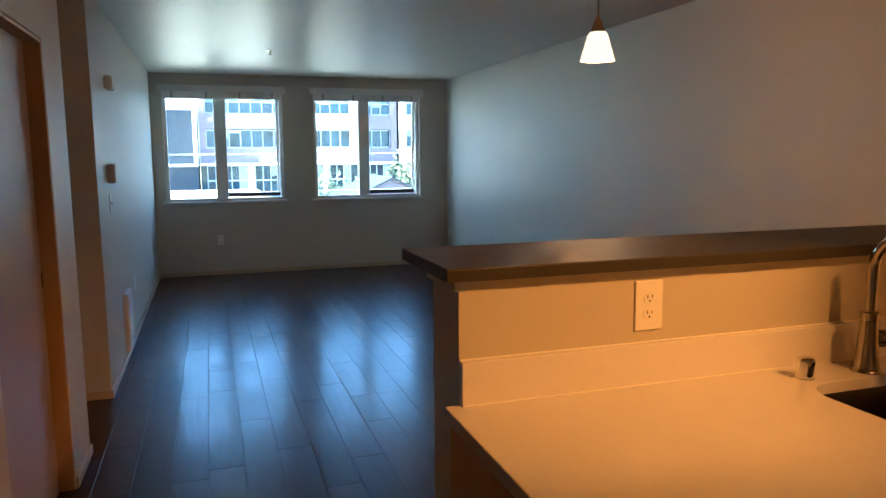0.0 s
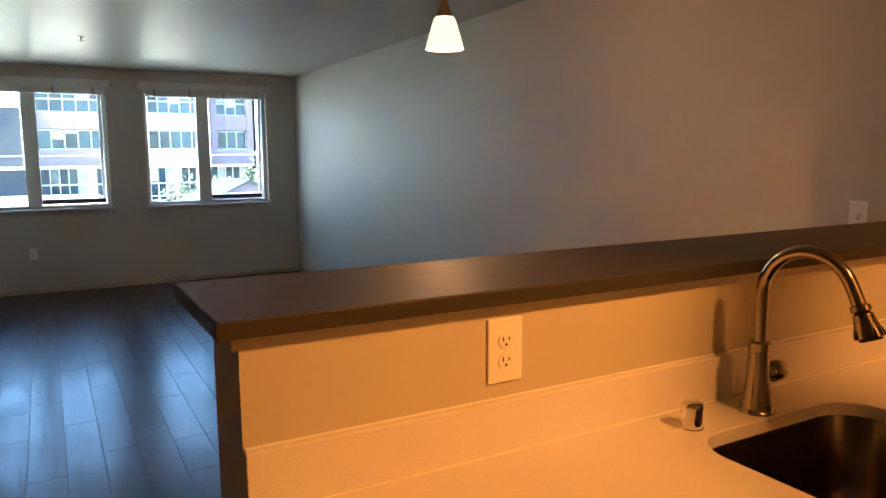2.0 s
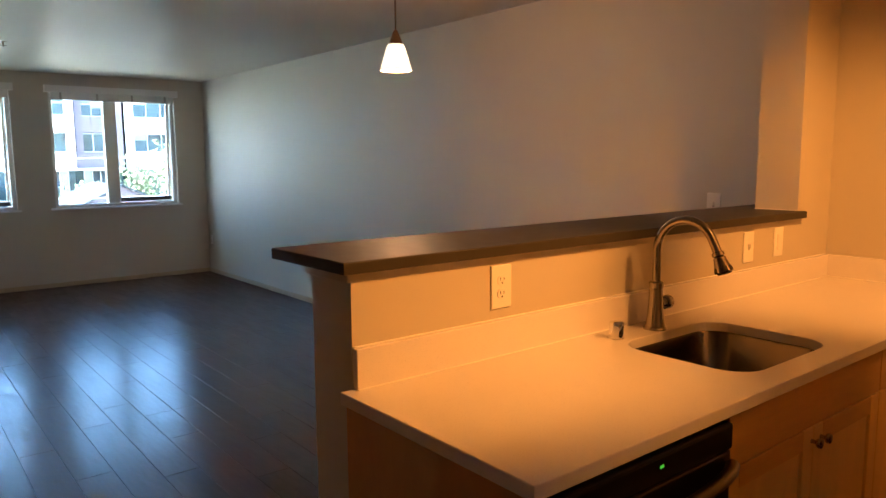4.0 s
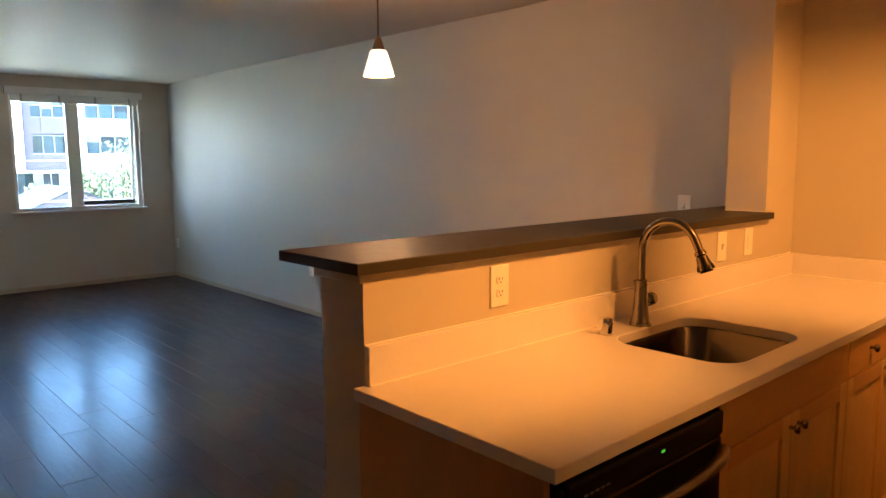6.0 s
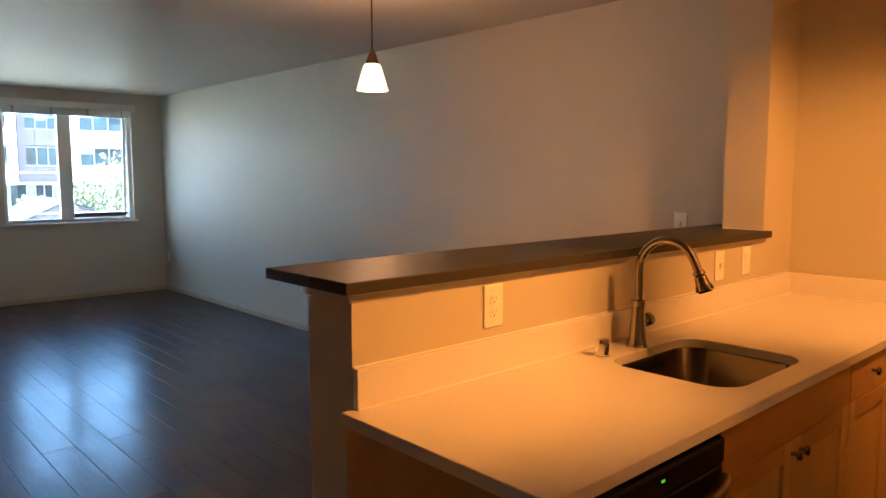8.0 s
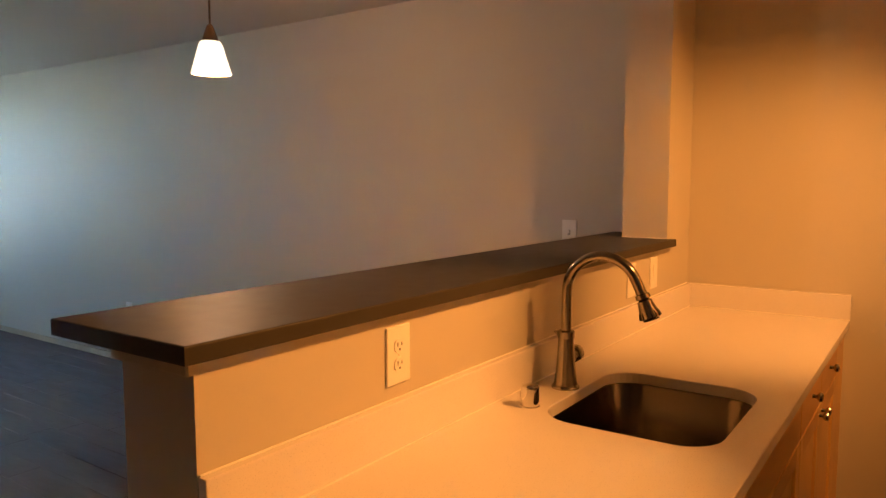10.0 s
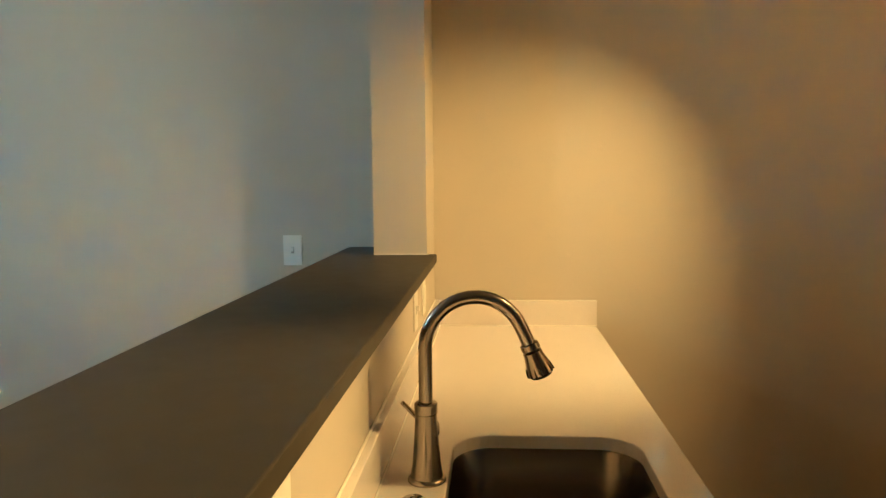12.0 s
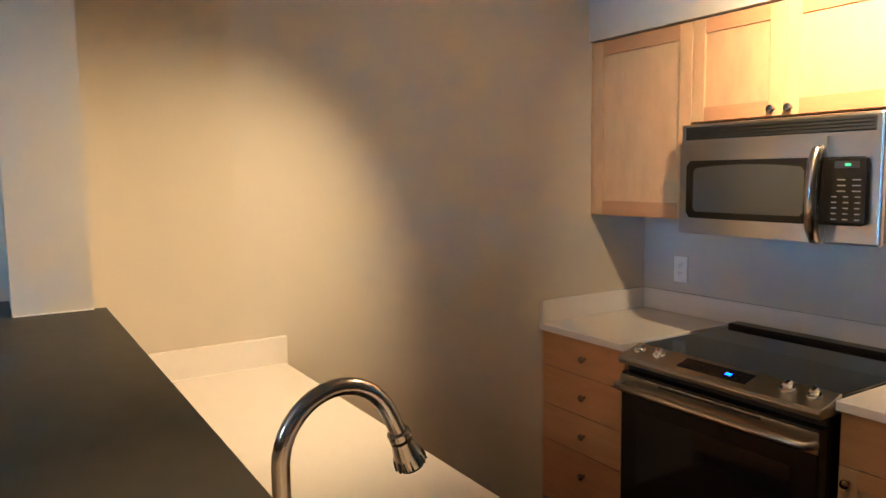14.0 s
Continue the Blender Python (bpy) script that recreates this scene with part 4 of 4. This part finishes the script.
def clad_block(x0, x1, y, height):
    """A low block in dark flat cladding with a few strip windows and a pale parapet and corner."""
    rnd = random.Random(5)
    b = thing("apartment_building", "low building in dark blue-grey panels across the street", "building", ((x0 + x1) / 2, y, GROUND))
    half = (x1 - x0) / 2
    part("core", box(-half, half, 0.12, 14, 0, height), GREYCLAD, b)
    part("roof", box(-half - 0.2, half, -0.15, 14.2, height, height + 0.35, 0.03), CONCRETE, b)
    part("corner_trim", box(half - 0.30, half, -0.2, 0.12, 8.9, height), CONCRETE, b)
    cols, tall = 7, 1.55
    wide = (2 * half - 0.36) / cols
    rows = int((height - 8.0) / tall)
    for r in range(rows):
        for c in range(cols):
            xa, za = -half + 0.02 + c * wide, height - (r + 1) * tall
            if r in (1, 3) and c % 3 == 1:
                w = part("window", box(xa + 0.10, xa + wide - 0.10, 0.02, 0.12, za + 0.25, za + tall - 0.2), MULLION, b)
                part("pane", box(xa + 0.17, xa + wide - 0.17, 0.0, 0.02, za + 0.32, za + tall - 0.27), FACADEGLASS, w)
            else:
                part("panel", box(xa, xa + wide - 0.03, 0.02 + rnd.uniform(0, 0.02), 0.12, za, za + tall - 0.03), GREYCLAD, b)
    part("ledge", box(-half, half, -0.25, 0.12, 8.6, 8.8, 0.02), CONCRETE, b)


clad_block(-9.0, -0.75, 64, 13.3)
office("office_building", "mauve brick office block with ribbon windows", -0.6, 7.2, 64.6, 4, (BRICK, BRICK), 7.8, 0.95, 3)
office("stair_tower", "white concrete tower with ribbon windows", 7.4, 12.9, 64, 4, (CONCRETE, CONCRETE), 5.5, 0.80, 8)
office("office_building", "narrow mauve brick block beyond the white tower", 13.1, 16.8, 64.8, 4, (BRICK, BRICK), 3.7, 0.95, 9)
office("office_building", "white concrete office block with ribbon windows", 17.0, 44, 64.4, 4, (CONCRETE, CONCRETE), 6.7, 1.23, 12)

# only the far edge shows; the near roof is added to bounce sunlight
podium = thing("podium_building", "low building with a pale sunlit flat roof", "building", (-6, 30, GROUND))
part("wall", box(-44, 9.2, -14, 26, 0, 6.7), BRICK, podium)
part("roof", box(-44.3, 9.5, -14.3, 26.2, 6.7, 6.95), ROOFING, podium)
house = thing("low_house", "low house with a dark pitched roof across the street", "house", (11.3, 45, GROUND))
bm = bmesh.new()
prof = [(-2.9, 0.0), (2.9, 0.0), (2.9, 6.55), (0.0, 7.95), (-2.9, 6.55)]
ends = [[bm.verts.new((x, y, z)) for x, z in prof] for y in (0.0, 7.0)]
bm.faces.new(ends[0])
bm.faces.new(ends[1][::-1])
for k in range(5):
    bm.faces.new((ends[0][k], ends[1][k], ends[1][(k + 1) % 5], ends[0][(k + 1) % 5]))
bmesh.ops.recalc_face_normals(bm, faces=bm.faces)
part("wall", bm, BRICK, house)
for side in (-1, 1):
    m = Matrix.Translation((0, 3.5, 8.06)) @ Matrix.Rotation(side * math.atan2(1.4, 2.9), 4, "Y")
    bm = box(0.0, 3.5, -3.8, 3.8, -0.10, 0.0) if side > 0 else box(-3.5, 0.0, -3.8, 3.8, -0.10, 0.0)
    bmesh.ops.transform(bm, matrix=m, verts=bm.verts)
    part("roof_slope", bm, GREYCLAD, house)
line = thing("utility_line", "overhead cables between two street poles", "utility line", (0, 14.6, GROUND))
for x in (-24.0, 24.0):
    part("pole", tube([(x, 0, 0), (x, 0, 10.6)], [0.16, 0.11], 10), BARK, line, smooth=True)
for y, z, sag in ((-0.1, 9.75, 0.25), (0.1, 9.05, 0.30), (0.0, 8.35, 0.2)):
    pts = [(-24 + 4 * k, y, z - sag * (1 - ((k - 6) / 6) ** 2)) for k in range(13)]
    part("cable", tube(pts, 0.013, 6), PALE, line)


def tree(x, y, height, seed):
    rnd = random.Random(seed)
    t = thing("street_tree", "leafy green street tree", "tree", (x, y, GROUND), "street trees")
    bm = tube([(0, 0, 0), (0.05, 0, height * 0.3), (-0.05, 0.1, height * 0.6), (0, 0, height * 0.9)], [0.16, 0.13, 0.08, 0.02], 8)
    for k in range(9):
        a, z = rnd.uniform(0, 6.28), height * rnd.uniform(0.4, 0.8)
        tube([(0, 0, z), (0.7 * math.cos(a), 0.7 * math.sin(a), z + 0.5), (1.5 * math.cos(a), 1.5 * math.sin(a), z + 1.2)], [0.05, 0.035, 0.012], 6, bm)
    part("trunk", bm, BARK, t)
    verts, faces = [], []
    for _ in range(1500):
        a, u = rnd.uniform(0, 6.28), rnd.uniform(-1, 1)
        r = 0.24 * height * rnd.random() ** 0.45 * (0.8 + 0.3 * math.sin(3 * a + 2 * u))
        c = Vector((r * math.cos(a) * math.sqrt(1 - u * u), r * math.sin(a) * math.sqrt(1 - u * u), height * 0.72 + 1.35 * r * u))
        q = Euler((rnd.uniform(0, 6), rnd.uniform(0, 6), rnd.uniform(0, 6))).to_matrix()
        n = len(verts)
        verts += [c + q @ Vector(p) for p in ((-0.16, 0, 0), (0, -0.09, 0.02), (0.16, 0, 0), (0, 0.09, 0.02))]
        faces.append((n, n + 1, n + 2, n + 3))
    me = bpy.data.meshes.new("crown")
    me.from_pydata(verts, [], faces)
    me.materials.append(LEAF)
    crown = new("crown", me)
    crown.parent = t


tree(9.4, 57.5, 8.0, 4)
tree(12.4, 58.5, 7.6, 6)
tree(16.0, 58, 9.6, 1)
tree(19.4, 59.5, 11.4, 2)
tree(23.6, 59, 9.6, 7)

# ---- floor planks, laid along the room ----
W, LENGTH, GAP = 0.1655, 1.17, 0.0006
offsets = {4: 3.40, 3: 4.30, 2: 3.62, 1: 4.08, 5: 3.85, 6: 4.29, 7: 3.55}
rnd = random.Random(11)
full = None
for row in range(-6, 19):
    x0 = 0.140 + W * (row - 1)
    x1 = min(x0 + W, EAST - 0.002)
    x0 = max(x0, WEST - 0.30)
    if x1 - x0 < 0.02:
        continue
    y = offsets.get(row, rnd.uniform(3.3, 4.4)) - 4 * LENGTH
    short = []
    while y < NORTH:
        size = short.pop() if short else LENGTH
        if size == LENGTH and rnd.random() < 0.35:
            size = LENGTH * rnd.uniform(0.35, 0.65)
            short.append(LENGTH - size)
        a, b = max(y, SOUTH), min(y + size, NORTH - 0.002)
        y += size
        if b - a < 0.03:
            continue
        whole = abs(b - a - LENGTH) < 1e-4 and abs(x1 - x0 - W) < 1e-4
        if whole and full:
            ob = new("plank", full)
            ob.parent = floor
        else:
            hx, hy = (x1 - x0) / 2 - GAP, (b - a) / 2 - GAP
            bm = bmesh.new()
            low = [bm.verts.new((sx * hx, sy * hy, -0.008)) for sx, sy in ((-1, -1), (1, -1), (1, 1), (-1, 1))]
            mid = [bm.verts.new((sx * hx, sy * hy, -0.0009)) for sx, sy in ((-1, -1), (1, -1), (1, 1), (-1, 1))]
            top = [bm.verts.new((sx * (hx - 0.0011), sy * (hy - 0.0011), 0.0)) for sx, sy in ((-1, -1), (1, -1), (1, 1), (-1, 1))]
            bm.faces.new(top)
            for p, q in ((low, mid), (mid, top)):
                for k in range(4):
                    bm.faces.new((p[k], p[(k + 1) % 4], q[(k + 1) % 4], q[k]))
            ob = part("plank", bm, PLANK, floor)
            if whole:
                full = ob.data
        ob.location = ((x0 + x1) / 2, (a + b) / 2, 0.0)
        ob.rotation_euler = (radians(rnd.uniform(-0.03, 0.03)), radians(rnd.uniform(-0.10, 0.10)), 0)
